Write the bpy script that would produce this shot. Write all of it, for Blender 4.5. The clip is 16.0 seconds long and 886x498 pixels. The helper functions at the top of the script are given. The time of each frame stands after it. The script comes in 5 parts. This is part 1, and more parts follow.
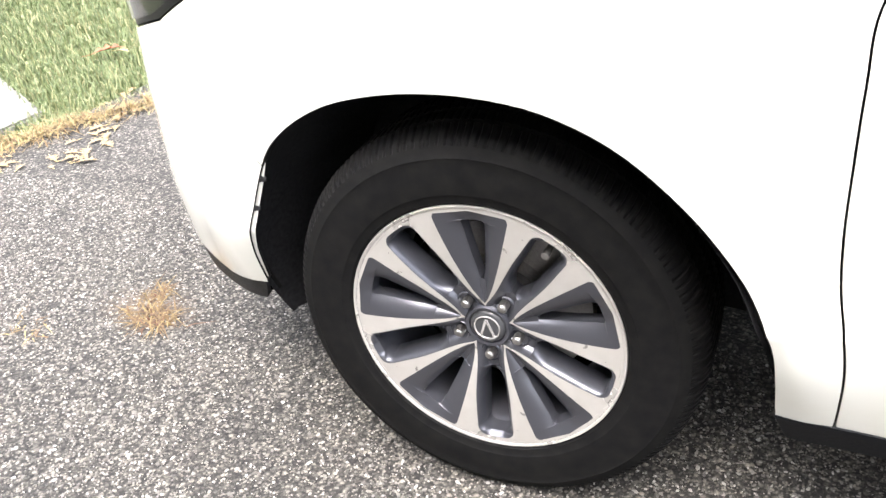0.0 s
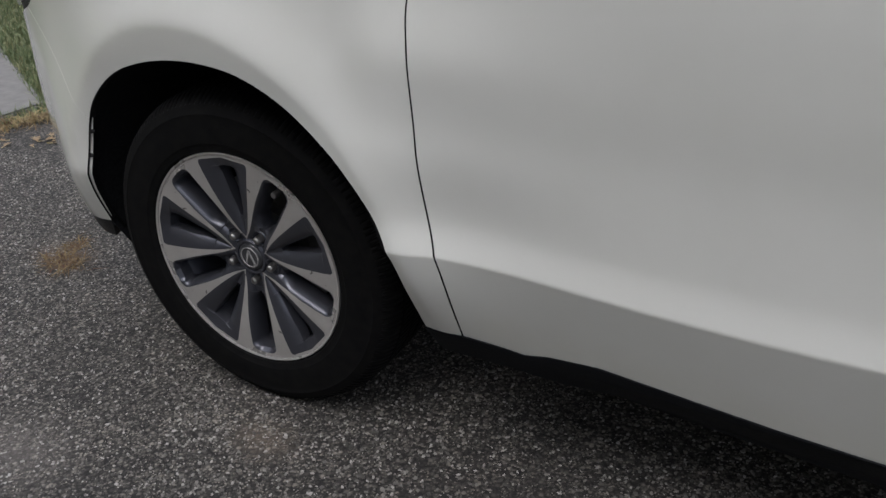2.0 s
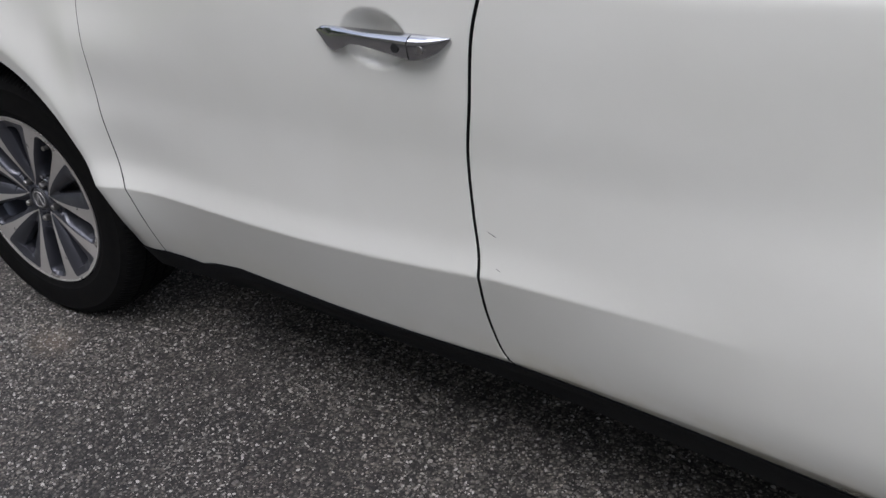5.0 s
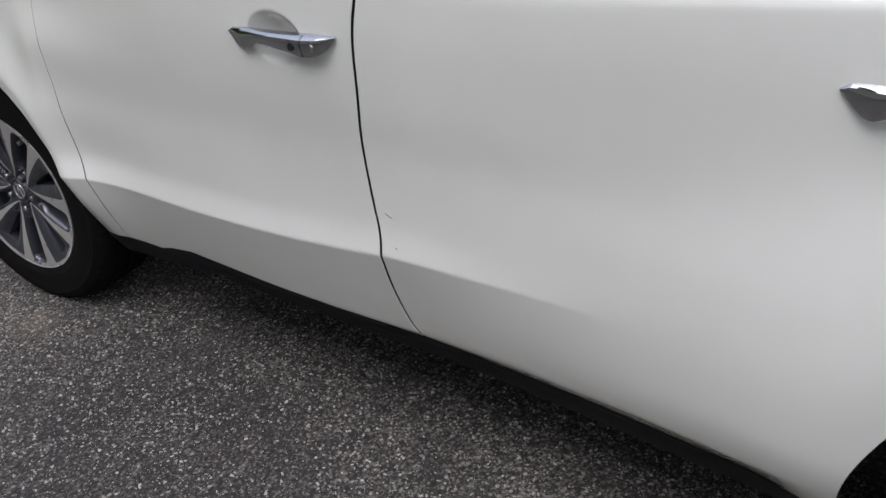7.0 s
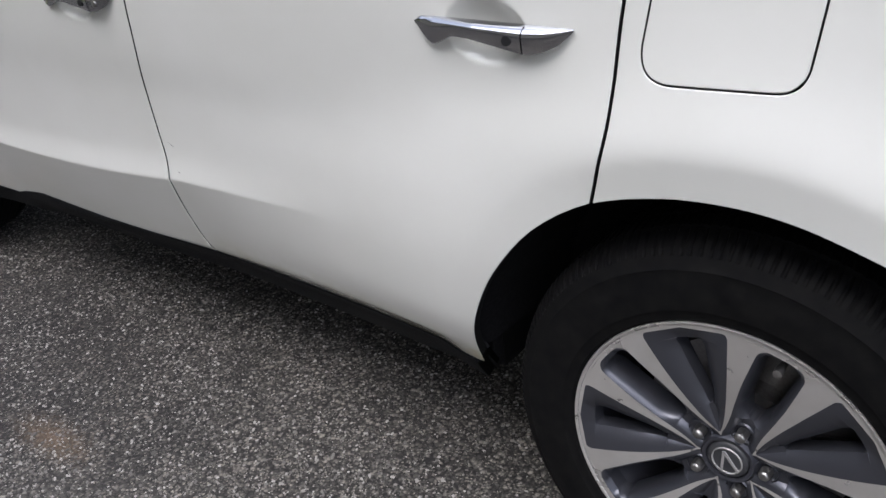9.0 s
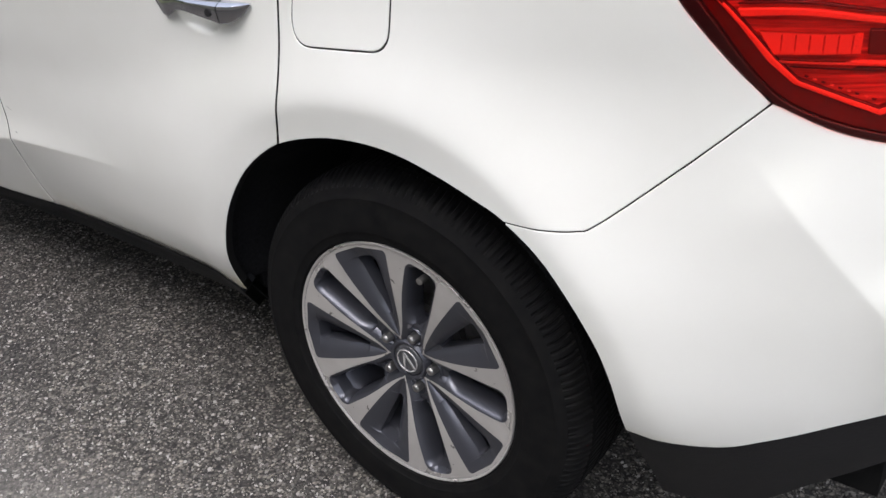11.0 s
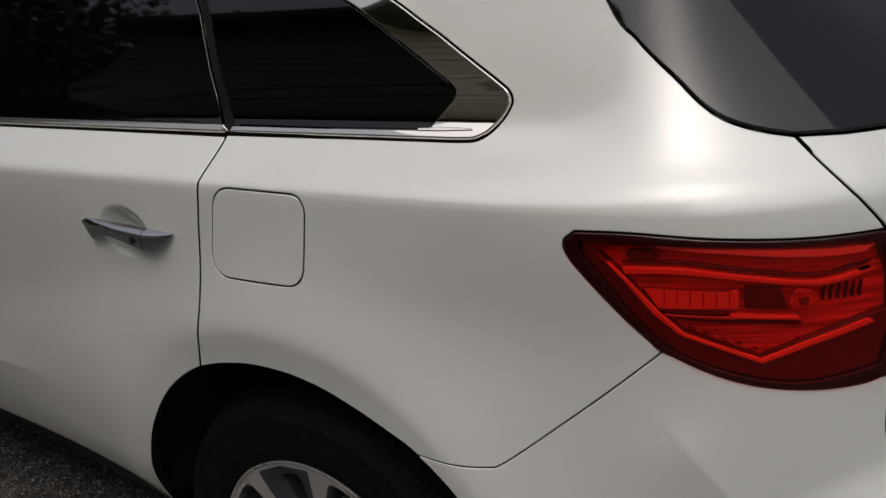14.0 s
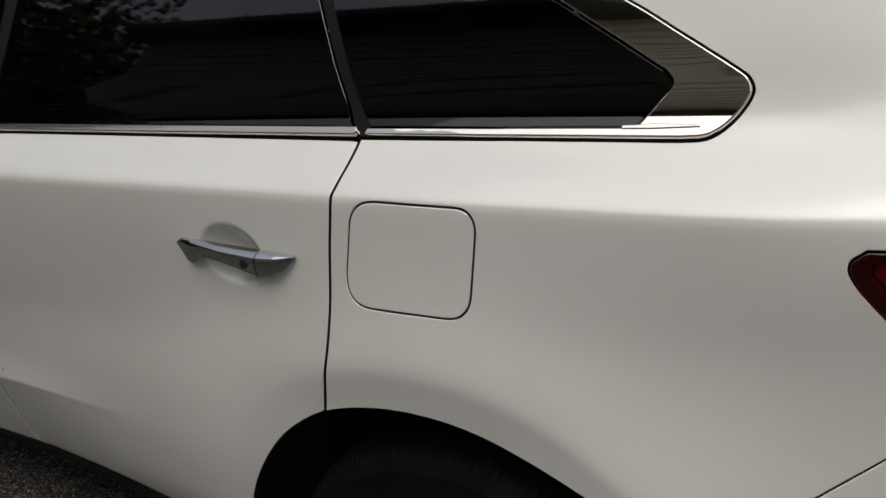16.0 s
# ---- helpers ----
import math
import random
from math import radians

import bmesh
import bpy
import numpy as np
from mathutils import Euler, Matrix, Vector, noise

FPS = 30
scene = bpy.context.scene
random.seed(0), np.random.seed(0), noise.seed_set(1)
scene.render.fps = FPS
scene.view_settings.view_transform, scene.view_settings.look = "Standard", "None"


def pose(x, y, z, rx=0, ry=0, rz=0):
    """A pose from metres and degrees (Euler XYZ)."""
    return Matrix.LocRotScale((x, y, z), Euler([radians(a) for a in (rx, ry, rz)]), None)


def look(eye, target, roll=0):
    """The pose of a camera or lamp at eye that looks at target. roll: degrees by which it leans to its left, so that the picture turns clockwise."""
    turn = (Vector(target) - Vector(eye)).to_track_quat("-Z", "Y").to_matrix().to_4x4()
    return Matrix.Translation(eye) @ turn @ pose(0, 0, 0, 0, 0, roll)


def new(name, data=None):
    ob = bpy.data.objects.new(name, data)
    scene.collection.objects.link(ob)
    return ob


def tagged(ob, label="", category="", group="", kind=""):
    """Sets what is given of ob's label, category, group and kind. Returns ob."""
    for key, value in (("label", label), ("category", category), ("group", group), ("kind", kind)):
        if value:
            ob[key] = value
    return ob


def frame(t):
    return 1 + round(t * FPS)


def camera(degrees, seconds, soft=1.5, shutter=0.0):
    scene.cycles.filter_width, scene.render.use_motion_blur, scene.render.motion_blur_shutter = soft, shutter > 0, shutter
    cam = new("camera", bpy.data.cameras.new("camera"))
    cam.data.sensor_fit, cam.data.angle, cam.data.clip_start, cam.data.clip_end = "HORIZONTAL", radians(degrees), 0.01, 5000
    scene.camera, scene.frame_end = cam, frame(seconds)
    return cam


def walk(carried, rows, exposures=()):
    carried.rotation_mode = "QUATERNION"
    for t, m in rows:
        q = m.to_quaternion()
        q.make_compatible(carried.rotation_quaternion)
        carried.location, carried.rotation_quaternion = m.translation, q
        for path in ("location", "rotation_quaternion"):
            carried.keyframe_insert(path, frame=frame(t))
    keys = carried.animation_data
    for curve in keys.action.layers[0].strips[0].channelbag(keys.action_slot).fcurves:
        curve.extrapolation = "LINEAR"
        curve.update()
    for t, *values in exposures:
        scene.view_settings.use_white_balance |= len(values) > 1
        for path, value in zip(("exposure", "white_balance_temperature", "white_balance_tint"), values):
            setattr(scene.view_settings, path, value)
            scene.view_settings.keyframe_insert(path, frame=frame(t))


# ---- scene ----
cam = camera(53.0, 16.0)
PATH = [
    (0, (0.666, -1.024, 1.277), (-0.315, 0.39, 0.258), -6.4),
    (0.5, (0.831, -1.042, 1.249), (-0.194, 0.365, 0.266), -4.4),
    (1, (1.036, -1.017, 1.252), (-0.022, 0.377, 0.284), -5.6),
    (1.5, (1.214, -1.02, 1.272), (0.151, 0.365, 0.297), -5.4),
    (2, (1.427, -1.007, 1.25), (0.291, 0.35, 0.319), -5.0),
    (2.5, (1.582, -1.024, 1.295), (0.42, 0.305, 0.355), -6.0),
    (3, (1.732, -1.05, 1.311), (0.606, 0.32, 0.386), -5.3),
    (3.5, (1.893, -0.983, 1.312), (0.722, 0.347, 0.384), -5.7),
    (4, (2.075, -0.952, 1.306), (0.884, 0.348, 0.362), -5.4),
    (4.5, (2.25, -1.002, 1.309), (1.08, 0.344, 0.404), -5.7),
    (5, (2.36, -0.975, 1.317), (1.201, 0.358, 0.38), -5.4),
    (5.2, (2.394, -0.981, 1.314), (1.241, 0.354, 0.372), -4.7),
    (7.5, (2.739, -0.916, 1.346), (1.52, 0.352, 0.394), -7.7),
    (8, (2.908, -0.97, 1.332), (1.693, 0.315, 0.398), -7.9),
    (8.5, (3.026, -1.003, 1.338), (1.88, 0.346, 0.407), -6.0),
    (9, (3.171, -0.965, 1.331), (2.031, 0.362, 0.361), -6.2),
    (9.5, (3.349, -0.942, 1.319), (2.171, 0.355, 0.353), -5.6),
    (10, (3.478, -0.955, 1.324), (2.319, 0.346, 0.342), -5.7),
    (10.2, (3.536, -0.978, 1.321), (2.387, 0.339, 0.349), -5.4),
    (12.3, (3.902, -0.871, 1.385), (2.809, 0.532, 0.47), -4.8),
    (12.5, (3.874, -0.87, 1.407), (2.785, 0.56, 0.53), -4.8),
    (13, (3.824, -0.877, 1.441), (2.736, 0.615, 0.674), -4.6),
    (13.5, (3.798, -0.882, 1.449), (2.678, 0.637, 0.788), -4.6),
    (14, (3.792, -0.874, 1.458), (2.681, 0.644, 0.778), -4.5),
    (14.5, (3.782, -0.875, 1.446), (2.678, 0.65, 0.772), -4.2),
    (15, (3.756, -0.888, 1.443), (2.66, 0.656, 0.8), -4.1),
    (15.5, (3.644, -0.893, 1.426), (2.547, 0.648, 0.775), -4.8),
    (16, (3.471, -0.828, 1.419), (2.348, 0.689, 0.756), -5.4),
]
# ---------------------------------------------------------------- exposure of the clip's camera: seconds, stops, kelvin, tint
EXPOSURES = [(0.0, 3.0, 6500, 11), (0.5, 2.7, 6450, 11), (1.0, 1.45, 6230, 11), (1.5, 0.95, 6200, 11), (2.0, 0.46, 6150, 11), (2.5, 0.2, 6120, 11), (3.0, 0.16, 6100, 11), (3.5, 0.38, 6060, 12),
             (5.0, 0.80, 6060, 13), (7.5, 0.85, 6060, 13), (8.5, 1.05, 6060, 13), (9.0, 1.05, 6060, 13), (10.0, 1.62, 6060, 13), (12.3, 0.40, 6600, 12), (12.5, 0.33, 6620, 12), (13.0, 0.05, 6620, 12), (13.5, -0.14, 6620, 12), (14.0, -0.42, 6620, 12), (14.5, -0.26, 6620, 12), (15.0, -0.27, 6620, 12), (15.5, -0.24, 6600, 11), (16.0, -0.20, 6650, 10)]
walk(cam, [(t, look(eye, target, roll)) for t, eye, target, roll in PATH], EXPOSURES)

world = bpy.data.worlds.new("overcast_sky")
scene.world = world
world.use_nodes = True
wn, wl = world.node_tree.nodes, world.node_tree.links
sky = wn.new("ShaderNodeTexSky")
sky.sky_type, sky.sun_disc = "NISHITA", False
sky.sun_elevation, sky.sun_rotation = radians(64), radians(166)
sky.air_density, sky.dust_density, sky.ozone_density = 1.0, 4.0, 1.0
grey = wn.new("ShaderNodeHueSaturation")
grey.inputs["Saturation"].default_value = 0.45
wl.new(sky.outputs[0], grey.inputs["Color"])
# an overcast sky is about three times as bright overhead as at the horizon
aim, up, lift, deck = wn.new("ShaderNodeTexCoord"), wn.new("ShaderNodeSeparateXYZ"), wn.new("ShaderNodeMapRange"), wn.new("ShaderNodeVectorMath")
wl.new(aim.outputs["Generated"], up.inputs[0])
wl.new(up.outputs["Z"], lift.inputs["Value"])
lift.inputs["From Min"].default_value, lift.inputs["From Max"].default_value = 0.0, 1.0
lift.inputs["To Min"].default_value, lift.inputs["To Max"].default_value = 0.75, 1.5
deck.operation = "SCALE"
wl.new(grey.outputs[0], deck.inputs[0])
wl.new(lift.outputs[0], deck.inputs["Scale"])
wl.new(deck.outputs[0], wn["Background"].inputs[0])
wn["Background"].inputs[1].default_value = 0.12

sun_data = bpy.data.lights.new("sun", "SUN")
sun_data.energy, sun_data.angle, sun_data.color = 1.15, radians(90), (1.0, 0.98, 0.955)
sun = new("sun", sun_data)
sun.matrix_world = look((0, 0, 0), (-0.10, 0.42, -0.90))

# ---------------------------------------------------------------- materials


def material(name, color, rough=0.5, metal=0.0, **more):
    """A Principled material; returns it with its nodes, links and shader."""
    m = bpy.data.materials.new(name)
    m.use_nodes = True
    nodes, links = m.node_tree.nodes, m.node_tree.links
    sh = nodes["Principled BSDF"]
    sh.inputs["Base Color"].default_value = (*color, 1)
    sh.inputs["Roughness"].default_value = rough
    sh.inputs["Metallic"].default_value = metal
    for key, value in more.items():
        sh.inputs[key.replace("_", " ")].default_value = value
    return m, nodes, links, sh


def noise_node(nodes, links, scale, detail=4.0, rough=0.55):
    tc = nodes.new("ShaderNodeTexCoord")
    n = nodes.new("ShaderNodeTexNoise")
    n.inputs["Scale"].default_value, n.inputs["Detail"].default_value = scale, detail
    n.inputs["Roughness"].default_value = rough
    links.new(tc.outputs["Object"], n.inputs["Vector"])
    return n


def ramp_node(nodes, links, source, stops):
    r = nodes.new("ShaderNodeValToRGB")
    while len(r.color_ramp.elements) < len(stops):
        r.color_ramp.elements.new(0.5)
    for e, (at, c) in zip(r.color_ramp.elements, stops):
        e.position, e.color = at, (*c, 1)
    links.new(source, r.inputs[0])
    return r


def bump_node(nodes, links, source, sh, strength, distance):
    b = nodes.new("ShaderNodeBump")
    b.inputs["Strength"].default_value, b.inputs["Distance"].default_value = strength, distance
    links.new(source, b.inputs["Height"])
    links.new(b.outputs[0], sh.inputs["Normal"])
    return b


def speckled(name, a, b, rough=0.6, scale=60.0, bump=0.0, metal=0.0, distance=0.002, detail=5.0, **more):
    """Two tones mixed by noise, uneven roughness and a fine relief."""
    m, nodes, links, sh = material(name, a, rough, metal, **more)
    n = noise_node(nodes, links, scale, detail)
    r = ramp_node(nodes, links, n.outputs["Fac"], [(0.3, a), (0.7, b)])
    links.new(r.outputs[0], sh.inputs["Base Color"])
    span = nodes.new("ShaderNodeMapRange")
    span.inputs["To Min"].default_value, span.inputs["To Max"].default_value = max(rough - 0.1, 0.02), min(rough + 0.1, 1)
    links.new(n.outputs["Fac"], span.inputs["Value"])
    links.new(span.outputs[0], sh.inputs["Roughness"])
    if bump:
        bump_node(nodes, links, n.outputs["Fac"], sh, bump, distance)
    return m


def paint_material():
    """White pearl paint under clear lacquer, with road film low down in patches."""
    m, nodes, links, sh = material("pearl_white_paint", (0.74, 0.73, 0.69), 0.27, 0.07, Coat_Weight=1.0, Coat_Roughness=0.03, Coat_IOR=1.55)
    film = noise_node(nodes, links, 2.2, 6.0)
    r = ramp_node(nodes, links, film.outputs["Fac"], [(0.3, (0.755, 0.755, 0.712)), (0.75, (0.695, 0.695, 0.645))])
    # yellowish mud film thrown up along the lower edge ahead of the rear wheel, in patches
    tc, xyz, low, dirt, mud = nodes.new("ShaderNodeTexCoord"), nodes.new("ShaderNodeSeparateXYZ"), nodes.new("ShaderNodeMapRange"), nodes.new("ShaderNodeMath"), nodes.new("ShaderNodeMix")
    links.new(tc.outputs["Object"], xyz.inputs[0])
    low.inputs["From Min"].default_value, low.inputs["From Max"].default_value = 0.39, 0.452
    low.inputs["To Min"].default_value, low.inputs["To Max"].default_value = 0.85, 0.0
    links.new(xyz.outputs["Z"], low.inputs["Value"])
    spots = ramp_node(nodes, links, noise_node(nodes, links, 5.0, 6.0, 0.65).outputs["Fac"], [(0.38, (0.10, 0.10, 0.10)), (0.58, (1, 1, 1))])
    dirt.operation = "MULTIPLY"
    back, more = nodes.new("ShaderNodeMapRange"), nodes.new("ShaderNodeMath")
    back.inputs["From Min"].default_value, back.inputs["From Max"].default_value = 1.45, 2.0
    back.inputs["To Min"].default_value = 0.12
    more.operation = "MULTIPLY"
    links.new(xyz.outputs["X"], back.inputs["Value"])
    links.new(low.outputs[0], more.inputs[0])
    links.new(back.outputs[0], more.inputs[1])
    links.new(more.outputs[0], dirt.inputs[0])
    links.new(spots.outputs[0], dirt.inputs[1])
    mud.data_type = "RGBA"
    mud.inputs["B"].default_value = (0.52, 0.47, 0.31, 1)
    links.new(dirt.outputs[0], mud.inputs["Factor"])
    links.new(r.outputs[0], mud.inputs["A"])
    links.new(mud.outputs["Result"], sh.inputs["Base Color"])
    haze = nodes.new("ShaderNodeMapRange")
    haze.inputs["To Min"].default_value, haze.inputs["To Max"].default_value = 0.012, 0.05
    links.new(film.outputs["Fac"], haze.inputs["Value"])
    links.new(haze.outputs[0], sh.inputs["Coat Roughness"])
    return m


PAINT = paint_material()
BLACK_TRIM = speckled("black_plastic_trim", (0.008, 0.008, 0.009), (0.014, 0.014, 0.015), 0.5, 300, 0.25, Specular_IOR_Level=0.3)
SILL_BLACK = speckled("black_sill_plastic", (0.005, 0.0055, 0.007), (0.008, 0.0085, 0.010), 0.55, 200, 0.15, Specular_IOR_Level=0.12)
LINER = speckled("felt_arch_liner", (0.006, 0.006, 0.007), (0.014, 0.014, 0.015), 0.95, 120, 0.5, Specular_IOR_Level=0.1)
UNDER = speckled("dark_underbody", (0.004, 0.004, 0.004), (0.008, 0.008, 0.008), 0.95, 30, Specular_IOR_Level=0.1)
CHROME, *_ = material("chrome", (0.60, 0.60, 0.62), 0.07, 1.0)
TRIM_CHROME, *_ = material("window_trim_chrome", (0.76, 0.70, 0.63), 0.09, 1.0)
FRAME_METAL, frame_nodes, frame_links, frame_shader = material("polished_frame_metal", (0.82, 0.77, 0.71), 0.035, 1.0)
bump_node(frame_nodes, frame_links, noise_node(frame_nodes, frame_links, 9.0, 0.0).outputs["Fac"], frame_shader, 0.35, 0.006)
SEAL_AND_GAP = speckled("seal_and_gap_black", (0.005, 0.005, 0.005), (0.009, 0.009, 0.009), 0.7, 90, Specular_IOR_Level=0.15)
TYRE = speckled("tyre_rubber", (0.0035, 0.0035, 0.004), (0.0085, 0.0083, 0.0080), 0.72, 40, 0.3, distance=0.001, Specular_IOR_Level=0.08)
ALLOY_FACE = speckled("machined_alloy", (0.50, 0.48, 0.455), (0.56, 0.54, 0.515), 0.30, 25, 0.0, metal=0.6)
ALLOY_GREY = speckled("grey_painted_alloy", (0.064, 0.066, 0.079), (0.070, 0.072, 0.085), 0.34, 1500, 0.0, metal=0.6, Coat_Weight=0.2)


def turned(m):
    """Fine rings left by the lathe: the gloss is drawn out across them, round the wheel's axis."""
    nodes, links = m.node_tree.nodes, m.node_tree.links
    sh, tc = nodes["Principled BSDF"], nodes.new("ShaderNodeTexCoord")
    round_it, turn_it = nodes.new("ShaderNodeVectorMath"), nodes.new("ShaderNodeVectorTransform")
    round_it.operation = "CROSS_PRODUCT"
    round_it.inputs[1].default_value = (0, 1, 0)
    turn_it.vector_type, turn_it.convert_from, turn_it.convert_to = "VECTOR", "OBJECT", "WORLD"
    links.new(tc.outputs["Object"], round_it.inputs[0])
    links.new(round_it.outputs[0], turn_it.inputs[0])
    links.new(turn_it.outputs[0], sh.inputs["Tangent"])
    sh.inputs["Anisotropic"].default_value = 0.8


turned(ALLOY_FACE)
BADGE, *_ = material("satin_badge_metal", (0.52, 0.51, 0.50), 0.25, 0.6)
STEEL = speckled("brake_steel", (0.30, 0.29, 0.28), (0.42, 0.41, 0.40), 0.4, 200, 0.1, metal=1.0)
CAP_GREY = speckled("dark_cap_paint", (0.03, 0.031, 0.034), (0.04, 0.041, 0.045), 0.35, 60)
CAST = speckled("cast_iron", (0.03, 0.03, 0.032), (0.07, 0.066, 0.062), 0.7, 80, 0.4)


def pane_material(name, tint, gloss=0.02, base=0.035):
    """A thin tinted pane: it lets tinted light through and mirrors more at a flat angle."""
    m = bpy.data.materials.new(name)
    m.use_nodes = True
    nodes, links = m.node_tree.nodes, m.node_tree.links
    nodes.remove(nodes["Principled BSDF"])
    through_it, mirror, mix, lean = nodes.new("ShaderNodeBsdfTransparent"), nodes.new("ShaderNodeBsdfGlossy"), nodes.new("ShaderNodeMixShader"), nodes.new("ShaderNodeLayerWeight")
    through_it.inputs["Color"].default_value = (*tint, 1)
    mirror.inputs["Roughness"].default_value = gloss
    lean.inputs["Blend"].default_value = 0.5
    power, share = nodes.new("ShaderNodeMath"), nodes.new("ShaderNodeMath")
    power.operation, share.operation = "POWER", "MULTIPLY_ADD"
    power.inputs[1].default_value = 4.0
    share.inputs[1].default_value, share.inputs[2].default_value = 0.8, base
    links.new(lean.outputs["Facing"], power.inputs[0])
    links.new(power.outputs[0], share.inputs[0])
    links.new(share.outputs[0], mix.inputs[0])
    links.new(through_it.outputs[0], mix.inputs[1])
    links.new(mirror.outputs[0], mix.inputs[2])
    links.new(mix.outputs[0], nodes["Material Output"].inputs[0])
    return m


RED = pane_material("red_lamp_lens", (1.0, 0.50, 0.46), 0.015, 0.03)
GLASS = pane_material("privacy_glass", (0.08, 0.08, 0.095), 0.03, 0.065)
LAMP_CLEAR = pane_material("clear_lamp_lens", (0.95, 0.95, 0.95), 0.01)
DARK_RED = speckled("dark_red_lamp_rim", (0.014, 0.003, 0.005), (0.020, 0.004, 0.006), 0.12, 20, Coat_Weight=0.5)
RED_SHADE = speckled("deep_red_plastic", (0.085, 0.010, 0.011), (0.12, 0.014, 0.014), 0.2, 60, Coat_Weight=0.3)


def ribbed(name, a, b, rough):
    """Moulded red plastic with long fine ribs that run along the lamp."""
    m, nodes, links, sh = material(name, a, rough)
    n = noise_node(nodes, links, 1.0, 4.0, 0.6)
    place = nodes.new("ShaderNodeMapping")
    place.inputs["Scale"].default_value = (9, 9, 170)
    links.new(n.inputs["Vector"].links[0].from_socket, place.inputs["Vector"])
    links.new(place.outputs[0], n.inputs["Vector"])
    r = ramp_node(nodes, links, n.outputs["Fac"], [(0.36, a), (0.62, b)])
    links.new(r.outputs[0], sh.inputs["Base Color"])
    bump_node(nodes, links, n.outputs["Fac"], sh, 0.5, 0.002)
    return m


RED_BED = ribbed("red_lamp_bed", (0.90, 0.13, 0.09), (0.34, 0.035, 0.03), 0.2)
RED_REFLECTOR = speckled("red_reflector", (1.0, 0.26, 0.18), (0.88, 0.19, 0.13), 0.22, 500, 0.5)
PINK_REFLECTOR = speckled("pale_red_reflector", (1.0, 0.50, 0.45), (0.95, 0.42, 0.38), 0.3, 200, 0.2)
LAMP_SILVER = speckled("lamp_reflector", (0.6, 0.28, 0.26), (0.75, 0.4, 0.38), 0.2, 60, metal=0.9)

# ---------------------------------------------------------------- part helpers


def link_part(name, mesh, mats, parent, label=""):
    for m in mats if isinstance(mats, (list, tuple)) else [mats]:
        mesh.materials.append(m)
    ob = new(name, mesh)
    if parent is not None:
        ob.parent = parent
        ob.matrix_parent_inverse = parent.matrix_basis.inverted() if parent.type == "EMPTY" else Matrix()
    if label:
        ob["label"] = label
    return ob


def part(name, bm, mats, parent, label="", smooth=None):
    mesh = bpy.data.meshes.new(name)
    bm.to_mesh(mesh)
    bm.free()
    if smooth is not None:
        mesh.shade_smooth()
        if smooth < 180:
            mesh.set_sharp_from_angle(angle=radians(smooth))
    return link_part(name, mesh, mats, parent, label)


def lathe(profile, n=96, mats=None, closed=False):
    """Turn (radius, y) pairs about the y axis."""
    bm = bmesh.new()
    rings = []
    for r, y in profile:
        if r < 1e-6:
            rings.append([bm.verts.new((0, y, 0))])
        else:
            rings.append([bm.verts.new((r * math.cos(2 * math.pi * i / n), y, r * math.sin(2 * math.pi * i / n))) for i in range(n)])
    pairs = list(zip(rings, rings[1:])) + ([(rings[-1], rings[0])] if closed else [])
    for k, (a, b) in enumerate(pairs):
        for i in range(n):
            j = (i + 1) % n
            quad = [a[i % len(a)], a[j % len(a)], b[j % len(b)], b[i % len(b)]]
            quad = list(dict.fromkeys(quad))
            if len(quad) > 2:
                f = bm.faces.new(quad)
                f.material_index = mats[k] if mats else 0
    bmesh.ops.recalc_face_normals(bm, faces=bm.faces)
    return bm


def box(bm, x0, x1, y0, y1, z0, z1, bevel=0.0):
    r = bmesh.ops.create_cube(bm, size=1.0, matrix=Matrix.Translation(((x0 + x1) / 2, (y0 + y1) / 2, (z0 + z1) / 2)) @ Matrix.Diagonal((x1 - x0, y1 - y0, z1 - z0, 1)))
    if bevel:
        edges = list({e for v in r["verts"] for e in v.link_edges})
        bmesh.ops.bevel(bm, geom=edges, offset=bevel, segments=2, affect="EDGES", profile=0.7)
    return bm


def curve(points, n=6):
    """Points on a Catmull-Rom curve through the given ones."""
    p = np.array(points, float)
    q = np.vstack([2 * p[0] - p[1], p, 2 * p[-1] - p[-2]])
    out = []
    for i in range(1, len(q) - 2):
        a, b, c, d = q[i - 1], q[i], q[i + 1], q[i + 2]
        for t in np.arange(n) / n:
            out.append(0.5 * (2 * b + (c - a) * t + (2 * a - 5 * b + 4 * c - d) * t * t + (3 * b - a - 3 * c + d) * t**3))
    out.append(q[-2])
    return [tuple(v) for v in out]


def arc(cx, cz, r, a0, a1, n=28):
    return [(cx + r * math.cos(radians(a0 + (a1 - a0) * i / n)), cz + r * math.sin(radians(a0 + (a1 - a0) * i / n))) for i in range(n + 1)]


# ---------------------------------------------------------------- the shape of the car's side
# u runs along the plan outline from the nose round the near side to the tail; it equals x along the flank.
YC = 0.95
PLAN = [(-1.0, YC), (-0.99, 0.62), (-0.955, 0.36), (-0.885, 0.185), (-0.775, 0.075), (-0.62, 0.018), (-0.42, 0.0), (0, 0.0), (0.5, 0.0), (1.5, 0.0), (2.5, 0.0), (2.95, 0.0),
        (3.25, 0.004), (3.42, 0.022), (3.55, 0.075), (3.665, 0.17), (3.77, 0.32), (3.85, 0.55), (3.90, YC)]
OUTLINE = np.array(curve(PLAN, 24))
LENGTH = np.r_[0, np.cumsum(np.hypot(*np.diff(OUTLINE, axis=0).T))]
K0 = int(np.argmin(np.abs(OUTLINE[:, 0]) + 10 * (OUTLINE[:, 1] > 0.1)))
ALONG = LENGTH - LENGTH[K0] + OUTLINE[K0, 0]
U_NOSE, U_TAIL = ALONG[0], ALONG[-1]


